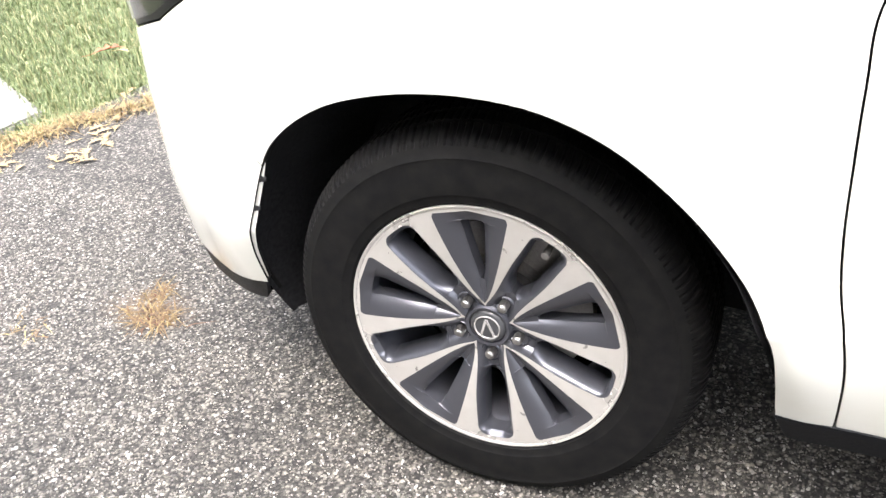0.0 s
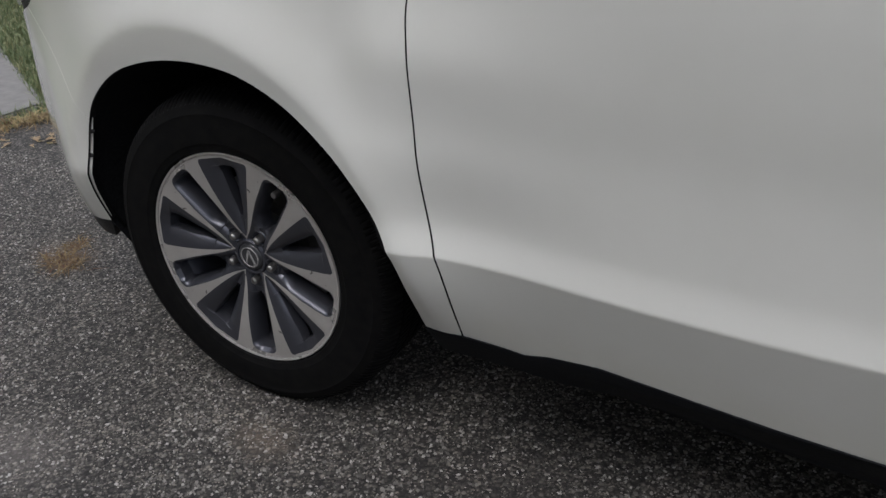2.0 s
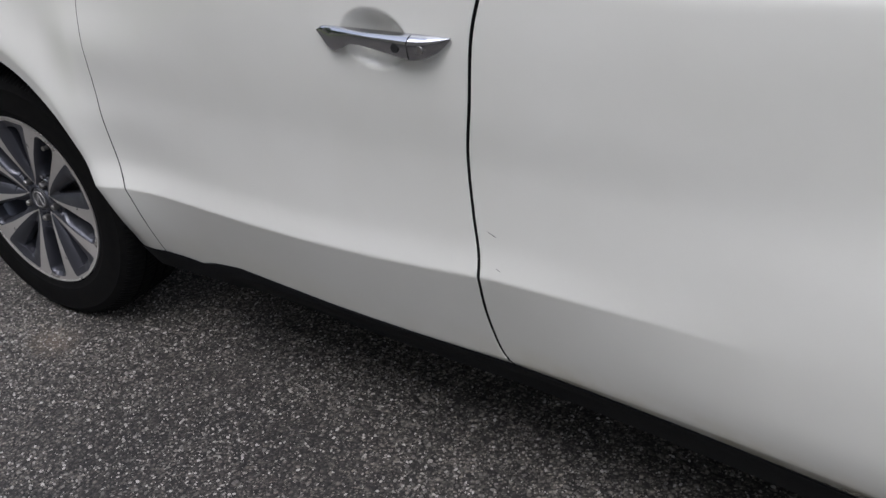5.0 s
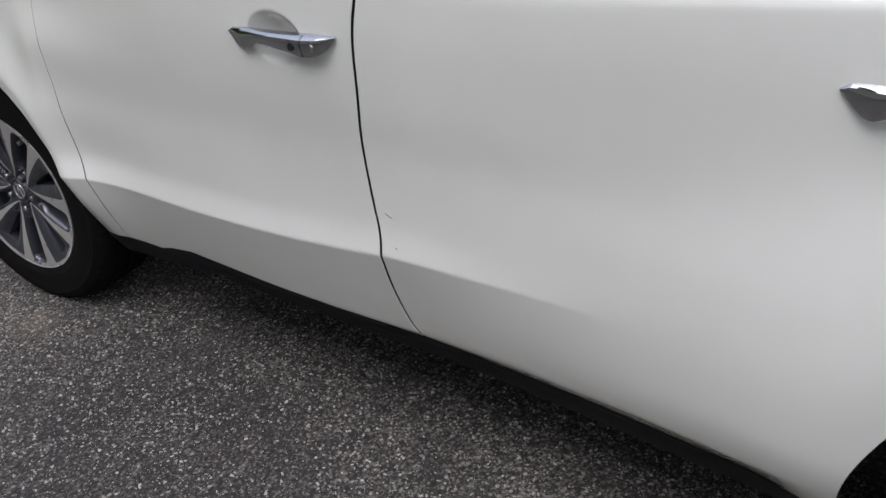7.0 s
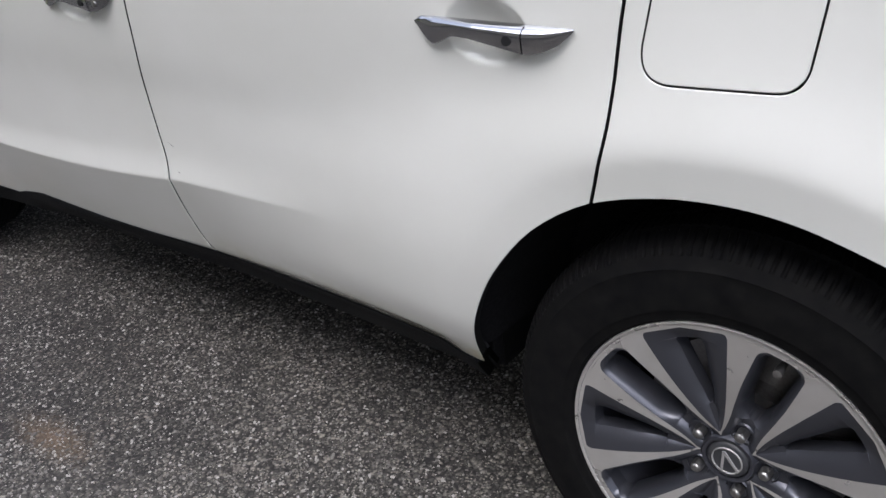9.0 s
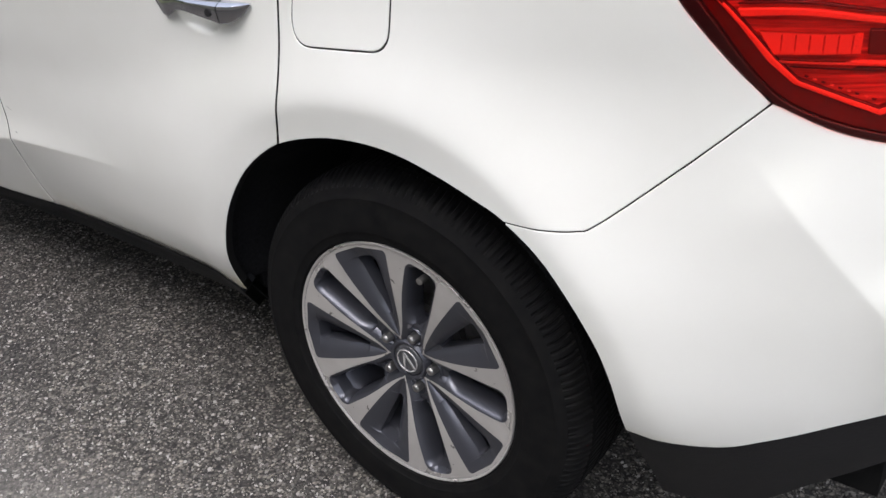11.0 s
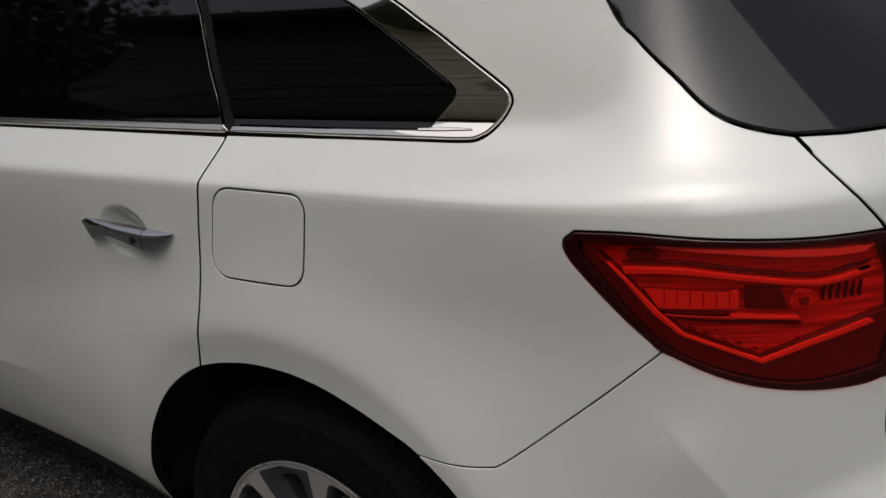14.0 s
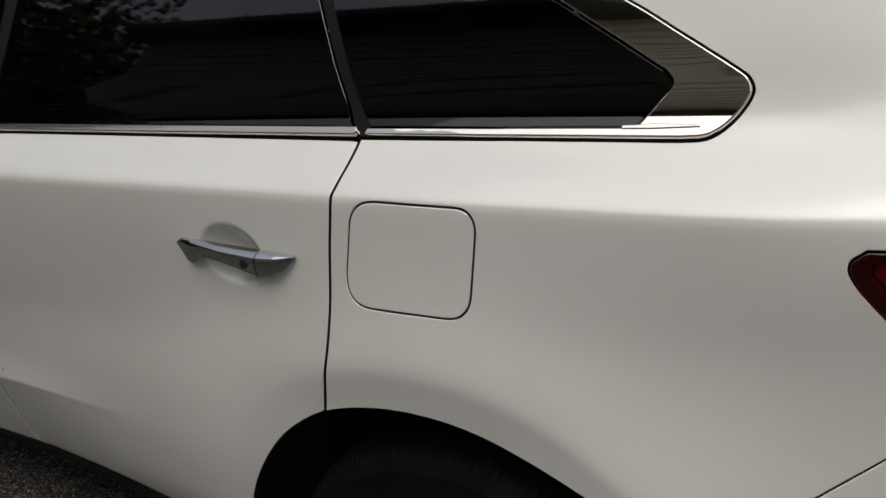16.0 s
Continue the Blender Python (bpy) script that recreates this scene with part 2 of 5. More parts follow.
def smooth_step(x, a, b):
    t = np.clip((x - a) / (b - a), 0, 1)
    return t * t * (3 - 2 * t)


def pchip(xk, yk, x):
    """Monotone cubic interpolation."""
    xk, yk = np.array(xk, float), np.array(yk, float)
    h, s = np.diff(xk), np.diff(yk) / np.diff(xk)
    m = np.zeros(len(xk))
    for i in range(1, len(xk) - 1):
        if s[i - 1] * s[i] > 0:
            w1, w2 = 2 * h[i] + h[i - 1], h[i] + 2 * h[i - 1]
            m[i] = (w1 + w2) / (w1 / s[i - 1] + w2 / s[i])
    m[0], m[-1] = s[0], s[-1]
    k = np.clip(np.searchsorted(xk, x) - 1, 0, len(xk) - 2)
    t = (x - xk[k]) / h[k]
    lin = np.clip(t, 0, 1)
    y = (2 * lin**3 - 3 * lin**2 + 1) * yk[k] + (lin**3 - 2 * lin**2 + lin) * h[k] * m[k] + (-2 * lin**3 + 3 * lin**2) * yk[k + 1] + (lin**3 - lin**2) * h[k] * m[k + 1]
    return y + np.where(t < 0, t * h[k] * m[0], 0) + np.where(t > 1, (t - 1) * h[k] * m[-1], 0)


FRONT_HUB, REAR_HUB, HUB_Z = 0.0, 2.82, 0.366
ARCHES = ((0.0, 0.366, 0.462), (2.82, 0.366, 0.450))
FRONT_ARCH = [(0.484, 0.345), (0.487, 0.43), (0.482, 0.515), (0.452, 0.585), (0.403, 0.652), (0.337, 0.716), (0.253, 0.775), (0.155, 0.811), (0.050, 0.821), (-0.055, 0.815),
              (-0.154, 0.796), (-0.242, 0.766), (-0.327, 0.715), (-0.385, 0.655), (-0.437, 0.545), (-0.468, 0.45), (-0.484, 0.352)]
REAR_ARCH = [(2.372, 0.372), (2.380, 0.445), (2.405, 0.525), (2.452, 0.615), (2.527, 0.708), (2.626, 0.776), (2.727, 0.807), (2.815, 0.816), (2.890, 0.811), (2.966, 0.793),
             (3.040, 0.771), (3.096, 0.751), (3.166, 0.702), (3.228, 0.618), (3.262, 0.537), (3.280, 0.435)]
HANDLES = ((1.416, 0.970, -0.018), (2.457, 0.998, -0.006))
CORNER = (3.442, 0.869)


def inset(u, z):
    """How far the body's skin lies inside the plan outline, in metres."""
    u, z = np.asarray(u, float), np.asarray(z, float)
    sag = np.clip((u - 0.556) / 1.03, 0, 1)
    crease = 0.541 + 0.042 * (u - 0.556) - 0.096 * sag * (1 - sag)
    shoulder = 1.072 + np.where(u > 1.82, 0.044, 0.024) * (u - 1.82)
    # heights relative to the crease and to the shoulder, on one scale
    low, high = z - crease + 0.56, z - shoulder + 1.10
    mix = smooth_step(z, 0.68, 0.90)
    v = low * (1 - mix) + high * mix
    top_z, top_d = [0.92, 1.04, 1.088, 1.106, 1.165, 1.19, 1.25, 1.60], [0.017, 0.012, 0.016, 0.025, 0.100, 0.115, 0.140, 0.31]
    below = pchip([0.18, 0.34, 0.42, 0.56, 0.60], [0.16, 0.086, 0.062, 0.022, 0.0106], v)
    above = pchip([0.52, 0.56, 0.63, 0.76] + top_z, [0.014, 0.022, 0.0300, 0.0275] + top_d, v)
    sharp = np.where(v < 0.56, below, above)
    soft = pchip([0.18, 0.34, 0.46, 0.60, 0.74] + top_z, [0.15, 0.070, 0.040, 0.027, 0.026] + top_d, v)
    ends = pchip([0.18, 0.34, 0.46, 0.60, 0.74] + top_z, [0.10, 0.040, 0.018, 0.008, 0.010] + top_d, v)
    round_z, round_d = [0.92, 1.04, 1.088, 1.106, 1.14, 1.19, 1.25, 1.40, 1.60], [0.017, 0.012, 0.016, 0.025, 0.058, 0.097, 0.135, 0.215, 0.31]
    rolled = pchip([0.18, 0.34, 0.46, 0.60, 0.74] + round_z, [0.10, 0.040, 0.018, 0.008, 0.010] + round_d, v)
    w = smooth_step(u, 3.20, 3.42)
    ends = ends * (1 - w) + rolled * w
    low_side = pchip([0.60, 0.74, 0.92, 1.04, 1.080, 1.095], [0.026, 0.026, 0.017, 0.012, 0.0122, 0.0140], v)
    high_side = pchip([1.080, 1.095, 1.106, 1.165, 1.19, 1.25, 1.60], [0.003, 0.0140, 0.0250, 0.100, 0.115, 0.140, 0.31], v)
    edge = smooth_step(v, 0.92, 1.04) * (1 - smooth_step(u, 3.15, 3.45))
    shaped = np.where(v < 1.095, low_side, high_side)
    sharp, soft, ends = (k * (1 - edge) + shaped * edge for k in (sharp, soft, ends))
    w = smooth_step(u, 1.50, 2.15)
    d = sharp * (1 - w) + soft * w
    w = smooth_step(u, 2.9, 3.25) + smooth_step(-u, 0.35, 0.60)
    d = d * (1 - w) + ends * w
    rear = smooth_step(u, 3.35, 3.95)
    d = d + rear * (z - 1.2 + np.sqrt((z - 1.2) ** 2 + 0.05**2)) * 0.375
    # the shelf across the rear bumper and the swell under it
    top = np.interp(u, [3.56, 3.62, 3.74, 4.0], [0.745, 0.770, 0.800, 0.815])
    foot = np.interp(u, [3.56, 3.60, 3.69, 3.77, 3.83, 4.0], [0.715, 0.712, 0.698, 0.708, 0.723, 0.735])
    x = (top - z) / (top - foot)
    ramp = 0.5 * (np.sqrt(x * x + 0.04) - np.sqrt((x - 1) ** 2 + 0.004) + 1)
    d = d - 0.046 * smooth_step(u, 3.55, 3.74) * ramp * (1 - 0.9 * smooth_step(foot - z, 0.0, 0.33))
    # the doors turn in along their lower edge
    turn = 0.385 + 0.062 * (u - 1.58)
    d = d + 0.40 * np.clip(turn - z, 0, 0.05) * smooth_step(u, 0.72, 0.86) * (1 - smooth_step(u, 2.24, 2.37))
    for cx, cz, r in ARCHES:
        q = np.hypot(u - cx, z - cz)
        fade = smooth_step(z, 0.25, 0.5) * 0.6 + 0.4
        x = q - r - 0.055
        x = np.where(x > 0, np.sqrt(x * x + 0.005**2) - 0.005, 0.0)
        wide = 0.112 + (0.13 * smooth_step(cx - u, 0.12, 0.36) * (1 - smooth_step(z, 0.70, 0.92)) if cx > 1 else 0.0)
        out = np.exp(-((x / wide) ** 1.4))
        lip = np.clip((r + 0.055 - q) / 0.055, 0, 1.5)
        d = d - fade * ((0.050 if cx < 1 else 0.042) * out - 0.0018 * lip)
    # the swell behind the front flare
    d = d - 0.018 * np.exp(-(((u - 0.54) / 0.22) ** 2)) * smooth_step(u, 0.36, 0.50) * smooth_step(z, 0.58, 0.74) * (1 - smooth_step(z, 0.86, 1.0))
    # the edge down the corner of the rear bumper
    s = (u - CORNER[0]) * 0.755 + (z - CORNER[1]) * 0.656
    t = (u - CORNER[0]) * 0.656 - (z - CORNER[1]) * 0.755
    on = smooth_step(t, -0.03, 0.06) * (1 - smooth_step(t, 0.26, 0.40))
    d = d - 0.0085 * on * np.exp(-(np.sqrt(s * s + 0.0015**2)) / 0.060)
    for cx, cz, off in HANDLES:
        q = np.hypot((u - cx - off) / 0.072, (z - cz + 0.004) / 0.047)
        d = d + 0.024 * np.clip(1 - q * q, 0, 1)
    return d


def skin(u, z, depth=0.0):
    """The place on the body's skin, depth metres below it, and the outward normal there."""
    u, z = np.asarray(u, float), np.asarray(z, float)

    def at(u, z):
        x, y = np.interp(u, ALONG, OUTLINE[:, 0]), np.interp(u, ALONG, OUTLINE[:, 1])
        e = 0.03
        tx = np.interp(u + e, ALONG, OUTLINE[:, 0]) - np.interp(u - e, ALONG, OUTLINE[:, 0])
        ty = np.interp(u + e, ALONG, OUTLINE[:, 1]) - np.interp(u - e, ALONG, OUTLINE[:, 1])
        n = np.hypot(tx, ty)
        d = inset(u, z)
        return np.stack([x - ty / n * d, y + tx / n * d, z], -1)

    p, e = at(u, z), 0.004
    n = np.cross(at(u + e, z) - at(u - e, z), at(u, z + e) - at(u, z - e))
    n /= np.linalg.norm(n, axis=-1, keepdims=True)
    return p - n * np.asarray(depth, float)[..., None], n


def panel(name, poly, mats, parent, label="", raised=0.0, gap=0.0022, thick=0.02, du=0.03, dz=0.022, fine=(), far=False, centre=False, backed=False, creased=False, hole=None, lines=(), plain=False):
    """A pressed sheet that follows the body's skin, cut to the outline poly in (u, z), with rolled edges."""
    bm = bmesh.new()
    area = sum(a[0] * b[1] - b[0] * a[1] for a, b in zip(poly, poly[1:] + poly[:1]))
    poly = poly if area > 0 else poly[::-1]
    clean = [p for k, p in enumerate(poly) if math.dist(p, poly[k - 1]) > 1e-4]
    roll = min(0.0016, thick / 3)

    def drawn_in(pts, by):
        """The closed outline moved to its left by so much; points on the car's middle plane stay on it."""
        out = []
        for k, (u, z) in enumerate(pts):
            (u0, z0), (u1, z1) = pts[k - 1], pts[(k + 1) % len(pts)]
            a, b = Vector((u - u0, z - z0)).normalized(), Vector((u1 - u, z1 - z)).normalized()
            n = Vector((-a.y - b.y, a.x + b.x))
            if n.length < 1e-6:
                out.append((u, z))
                continue
            n.normalize()
            n *= by / max(0.45, n.dot(Vector((-a.y, a.x))))
            stay = centre and (abs(u - U_TAIL) < 1e-4 or abs(u - U_NOSE) < 1e-4)
            out.append((u if stay else u + n.x, z + n.y))
        return out

    clean = drawn_in(clean, gap + roll)
    ring0 = [bm.verts.new((u, z, 0)) for u, z in clean]
    if hole:
        turn = sum(a[0] * b[1] - b[0] * a[1] for a, b in zip(hole, hole[1:] + hole[:1]))
        hole = drawn_in(hole if turn > 0 else hole[::-1], -(gap + roll))
        # two faces that meet along links from the outline to the hole
        ring1 = [bm.verts.new((u, z, 0)) for u, z in hole]
        left, right = min(range(len(hole)), key=lambda k: hole[k][0]), max(range(len(hole)), key=lambda k: hole[k][0])
        a = min(range(len(clean)), key=lambda k: math.dist(clean[k], hole[left]))
        b = min(range(len(clean)), key=lambda k: math.dist(clean[k], hole[right]) + (9 if clean[k][0] < hole[right][0] else 0))

        def run(seq, i, k, step):
            out = [seq[i]]
            while i != k:
                i = (i + step) % len(seq)
                out.append(seq[i])
            return out

        bm.faces.new(run(ring0, a, b, 1) + run(ring1, right, left, -1))
        bm.faces.new(run(ring0, b, a, 1) + run(ring1, left, right, -1))
    else:
        bm.faces.new(ring0)
    us, zs = [p[0] for p in clean], [p[1] for p in clean]
    cuts = [((u, 0, 0), (1, 0, 0)) for u in np.arange(min(us) + du * 0.37, max(us), du)] + [((0, z, 0), (-0.042, 1, 0)) for z in np.arange(min(zs) - 0.042 * max(us) + dz * 0.41, max(zs) - 0.042 * min(us), dz)]
    if creased:
        cuts += [((0.556, 0.541 + k, 0), (-0.042, 1, 0)) for k in np.arange(-0.036, 0.014, 0.004)]
        cuts += [((1.58, 0.385 + k, 0), (-0.062, 1, 0)) for k in (-0.014, -0.002, 0.002)]
    if max(zs) > 1.0 and max(us) > 0.5 and mats is PAINT:
        cuts += [((1.82, 1.072 + k, 0), (-0.044, 1, 0)) for k in (-0.014, -0.0065, -0.0035, 0.001, 0.010)]
    for cx, cz, hu, hz, step in fine:
        cuts += [((u, 0, 0), (1, 0, 0)) for u in np.arange(cx - hu, cx + hu, step)] + [((0, z, 0), (0, 1, 0)) for z in np.arange(cz - hz, cz + hz, step)]
    for (u, z), no in lines:
        cuts += [((u + no[0] * k, z + no[1] * k, 0), (*no, 0)) for k in (-0.03, -0.014, -0.006, -0.002, 0.002, 0.006, 0.014, 0.03)]
    for co, no in cuts:
        bmesh.ops.bisect_plane(bm, geom=bm.verts[:] + bm.edges[:] + bm.faces[:], dist=1e-5, plane_co=co, plane_no=no)
    away = {}

    def rim_edges():
        return [e for e in bm.edges if len(e.link_faces) == 1]

    for e in rim_edges():
        lp = e.link_loops[0]
        a, b = lp.vert, lp.link_loop_next.vert
        o = Vector((b.co.y - a.co.y, a.co.x - b.co.x, 0))
        if o.length > 1e-7:
            for v in (a, b):
                away[v] = away.get(v, Vector()) + o
    for v, o in away.items():
        o.normalize()
    seam = {v for v in away if centre and (abs(v.co.x - U_TAIL) < 1e-4 or abs(v.co.x - U_NOSE) < 1e-4)}
    kind = {v: (0.0, None) for v in bm.verts}
    ring = [e for e in rim_edges() if not (e.verts[0] in seam and e.verts[1] in seam)]
    for level, (out, depth) in enumerate(((roll, roll), (0.0, thick))):
        made = bmesh.ops.extrude_edge_only(bm, edges=ring)["geom"]
        fresh = [g for g in made if isinstance(g, bmesh.types.BMVert)]
        for v in fresh:
            src = next((e.other_vert(v) for e in v.link_edges if e.other_vert(v) in away), None)
            o = away.get(src, Vector())
            away[v] = o
            if src not in seam:
                v.co += o * out
            else:
                seam.add(v)
            v.co.z = depth
            kind[v] = ((0.0 if plain else 0.7) if level == 0 else 1.0, o)
        ring = [g for g in made if isinstance(g, bmesh.types.BMEdge)]
    bm.verts.index_update()
    co = np.array([v.co[:] for v in bm.verts])
    pos, nor = skin(co[:, 0], co[:, 1], co[:, 2] - raised)
    e = 0.004
    ux = skin(co[:, 0] + e, co[:, 1])[0] - skin(co[:, 0] - e, co[:, 1])[0]
    zx = skin(co[:, 0], co[:, 1] + e)[0] - skin(co[:, 0], co[:, 1] - e)[0]
    normals = nor.copy()
    for v in bm.verts:
        w, o = kind.get(v, (0, None))
        if o is not None:
            side = ux[v.index] * o.x + zx[v.index] * o.y
            side /= max(np.linalg.norm(side), 1e-9)
            normals[v.index] = nor[v.index] * (1 - w) + side * w
    faces = [[v.index for v in f.verts] for f in bm.faces]
    deep = [sum(co[i, 2] > roll + 1e-6 for i in f) for f in faces]
    bm.free()
    if backed:
        back, n0 = skin(co[:, 0], co[:, 1], np.full(len(co), thick - raised))
        top = [f for f in faces if all(abs(co[i, 2]) < 1e-9 for i in f)]
        k = len(pos)
        pos, normals = np.vstack([pos, back]), np.vstack([normals, -n0])
        faces += [[i + k for i in f[::-1]] for f in top]
        deep += [0] * len(top)
    if far or centre:
        flip = pos * (1, -1, 1) + (0, 2 * YC, 0)
        nflip = normals * (1, -1, 1)
        if far:
            pos, normals, faces = flip, nflip, [f[::-1] for f in faces]
        else:
            k = len(pos)
            faces, deep = faces + [[i + k for i in f[::-1]] for f in faces], deep + deep
            pos, normals = np.vstack([pos, flip]), np.vstack([normals, nflip])
    mesh = bpy.data.meshes.new(name)
    mesh.from_pydata(pos.tolist(), [], faces)
    mesh.shade_smooth()
    normals /= np.maximum(np.linalg.norm(normals, axis=1, keepdims=True), 1e-9)
    mesh.normals_split_custom_set_from_vertices(normals.tolist())
    # walls below the roll are black: weatherstrip, and shade put into the gaps
    if mats is PAINT:
        mats = (PAINT, SEAL_AND_GAP)
        mesh.polygons.foreach_set("material_index", [int(k > 0) for k in deep])
    return link_part(name, mesh, mats, parent, label)


# ---------------------------------------------------------------- ground


def asphalt_material():
    """Worn asphalt: pale and dark chips of stone in grey binder, patches of dust."""
    m, nodes, links, sh = material("worn_asphalt", (0.1, 0.1, 0.1), 0.85)
    tc = nodes.new("ShaderNodeTexCoord")
    warp = noise_node(nodes, links, 90.0, 2.0)
    mixv = nodes.new("ShaderNodeVectorMath")
    mixv.operation = "MULTIPLY_ADD"
    mixv.inputs[1].default_value = (0.004, 0.004, 0.004)
    links.new(warp.outputs["Color"], mixv.inputs[0])
    links.new(tc.outputs["Object"], mixv.inputs[2])
    layers = []
    for scale, lo, hi in ((105.0, 0.74, 0.99), (210.0, 0.68, 0.97)):
        cell = nodes.new("ShaderNodeTexVoronoi")
        cell.inputs["Scale"].default_value = scale
        links.new(mixv.outputs[0], cell.inputs["Vector"])
        tone = nodes.new("ShaderNodeSeparateColor")
        links.new(cell.outputs["Color"], tone.inputs[0])
        col = ramp_node(nodes, links, tone.outputs[0], [(0.0, (0.016, 0.0150, 0.0142)), (0.45, (0.044, 0.0415, 0.039)), (lo, (0.115, 0.110, 0.103)), (hi, (0.34, 0.325, 0.30))])
        edge = ramp_node(nodes, links, cell.outputs["Distance"], [(0.35, (1, 1, 1)), (0.70, (0.16, 0.16, 0.16))])
        mul = nodes.new("ShaderNodeMix")
        mul.data_type, mul.blend_type = "RGBA", "MULTIPLY"
        mul.inputs["Factor"].default_value = 0.85
        links.new(col.outputs[0], mul.inputs["A"])
        links.new(edge.outputs[0], mul.inputs["B"])
        layers.append((mul, cell))
    pick = noise_node(nodes, links, 35.0, 3.0)
    which = ramp_node(nodes, links, pick.outputs["Fac"], [(0.42, (0, 0, 0)), (0.58, (1, 1, 1))])
    both = nodes.new("ShaderNodeMix")
    both.data_type = "RGBA"
    links.new(which.outputs[0], both.inputs["Factor"])
    links.new(layers[0][0].outputs["Result"], both.inputs["A"])
    links.new(layers[1][0].outputs["Result"], both.inputs["B"])
    patch = noise_node(nodes, links, 3.0, 5.0)
    stain = ramp_node(nodes, links, patch.outputs["Fac"], [(0.3, (0.58, 0.555, 0.52)), (0.7, (1.02, 0.97, 0.89))])
    out = nodes.new("ShaderNodeMix")
    out.data_type, out.blend_type = "RGBA", "MULTIPLY"
    out.inputs["Factor"].default_value = 1.0
    links.new(both.outputs["Result"], out.inputs["A"])
    links.new(stain.outputs[0], out.inputs["B"])
    # rusty and earthy stains, two pale patches, each with own place and ragged outline
    last = out
    for cx, cy, rx, ry, col in ((1.33, -0.32, 0.16, 0.055, (0.34, 0.22, 0.12)), (1.05, -0.40, 0.10, 0.06, (0.36, 0.30, 0.20)), (0.10, -0.09, 0.11, 0.07, (0.24, 0.19, 0.14)), (-1.15, 0.18, 0.16, 0.10, (0.22, 0.15, 0.10)), (-0.35, -0.42, 0.2, 0.12, (0.21, 0.19, 0.17)), (1.95, -0.55, 0.55, 0.30, (0.26, 0.245, 0.22)), (2.35, -0.42, 0.35, 0.22, (0.25, 0.235, 0.21))):
        place = nodes.new("ShaderNodeMapping")
        place.inputs["Location"].default_value = (-cx / rx, -cy / ry, 0)
        place.inputs["Scale"].default_value = (1 / rx, 1 / ry, 0)
        links.new(tc.outputs["Object"], place.inputs["Vector"])
        size = nodes.new("ShaderNodeVectorMath")
        size.operation = "LENGTH"
        links.new(place.outputs[0], size.inputs[0])
        rag = noise_node(nodes, links, 70.0, 6.0, 0.85)
        add = nodes.new("ShaderNodeMath")
        add.operation = "MULTIPLY_ADD"
        add.inputs[1].default_value = 2.6
        links.new(rag.outputs["Fac"], add.inputs[0])
        links.new(size.outputs["Value"], add.inputs[2])
        mask = ramp_node(nodes, links, add.outputs[0], [(0.75, (0.32, 0.32, 0.32)), (1.0, (0, 0, 0))])
        mask.color_ramp.elements[0].position = 0.55
        half = nodes.new("ShaderNodeMath")
        half.operation = "MULTIPLY"
        half.inputs[1].default_value = 0.42
        links.new(add.outputs[0], half.inputs[0])
        links.new(half.outputs[0], mask.inputs[0])
        mixed = nodes.new("ShaderNodeMix")
        mixed.data_type, mixed.blend_type = "RGBA", "MIX"
        mixed.inputs["B"].default_value = (*col, 1)
        links.new(mask.outputs[0], mixed.inputs["Factor"])
        links.new(last.outputs["Result"], mixed.inputs["A"])
        last = mixed
    # a wide patch that multiplies the asphalt darker, with a ragged outline
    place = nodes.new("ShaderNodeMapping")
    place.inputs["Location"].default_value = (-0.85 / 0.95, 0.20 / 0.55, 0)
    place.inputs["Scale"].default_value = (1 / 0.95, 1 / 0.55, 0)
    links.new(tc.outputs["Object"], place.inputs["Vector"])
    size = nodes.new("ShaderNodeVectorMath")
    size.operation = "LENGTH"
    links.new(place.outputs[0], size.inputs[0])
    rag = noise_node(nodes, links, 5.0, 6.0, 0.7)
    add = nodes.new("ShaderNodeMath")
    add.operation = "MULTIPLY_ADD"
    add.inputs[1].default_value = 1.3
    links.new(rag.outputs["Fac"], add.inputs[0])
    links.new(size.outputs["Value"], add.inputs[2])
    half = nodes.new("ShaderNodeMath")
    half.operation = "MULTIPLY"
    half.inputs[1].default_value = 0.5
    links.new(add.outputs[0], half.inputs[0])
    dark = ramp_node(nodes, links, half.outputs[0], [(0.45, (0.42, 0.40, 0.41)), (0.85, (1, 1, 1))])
    darkened = nodes.new("ShaderNodeMix")
    darkened.data_type, darkened.blend_type = "RGBA", "MULTIPLY"
    darkened.inputs["Factor"].default_value = 1.0
    links.new(last.outputs["Result"], darkened.inputs["A"])
    links.new(dark.outputs[0], darkened.inputs["B"])
    links.new(darkened.outputs["Result"], sh.inputs["Base Color"])
    bump_node(nodes, links, layers[0][1].outputs["Distance"], sh, 0.7, 0.004).invert = True
    return m


ASPHALT = asphalt_material()
TURF = speckled("turf_soil", (0.05, 0.075, 0.02), (0.10, 0.105, 0.04), 0.95, 25, 0.6, distance=0.02)
CONCRETE = speckled("pale_concrete", (0.13, 0.125, 0.117), (0.19, 0.182, 0.17), 0.85, 18, 0.4)


def grid_sheet(name, x0, x1, y0, y1, step, mat, height):
    bm = bmesh.new()
    nx, ny = max(1, round((x1 - x0) / step)), max(1, round((y1 - y0) / step))
    vs = [[bm.verts.new((x0 + (x1 - x0) * i / nx, y0 + (y1 - y0) * j / ny, 0)) for j in range(ny + 1)] for i in range(nx + 1)]
    for col in vs:
        for v in col:
            v.co.z = height(v.co.x, v.co.y)
    for i in range(nx):
        for j in range(ny):
            bm.faces.new((vs[i][j], vs[i + 1][j], vs[i + 1][j + 1], vs[i][j + 1]))
    return part(name, bm, mat, None, smooth=180)


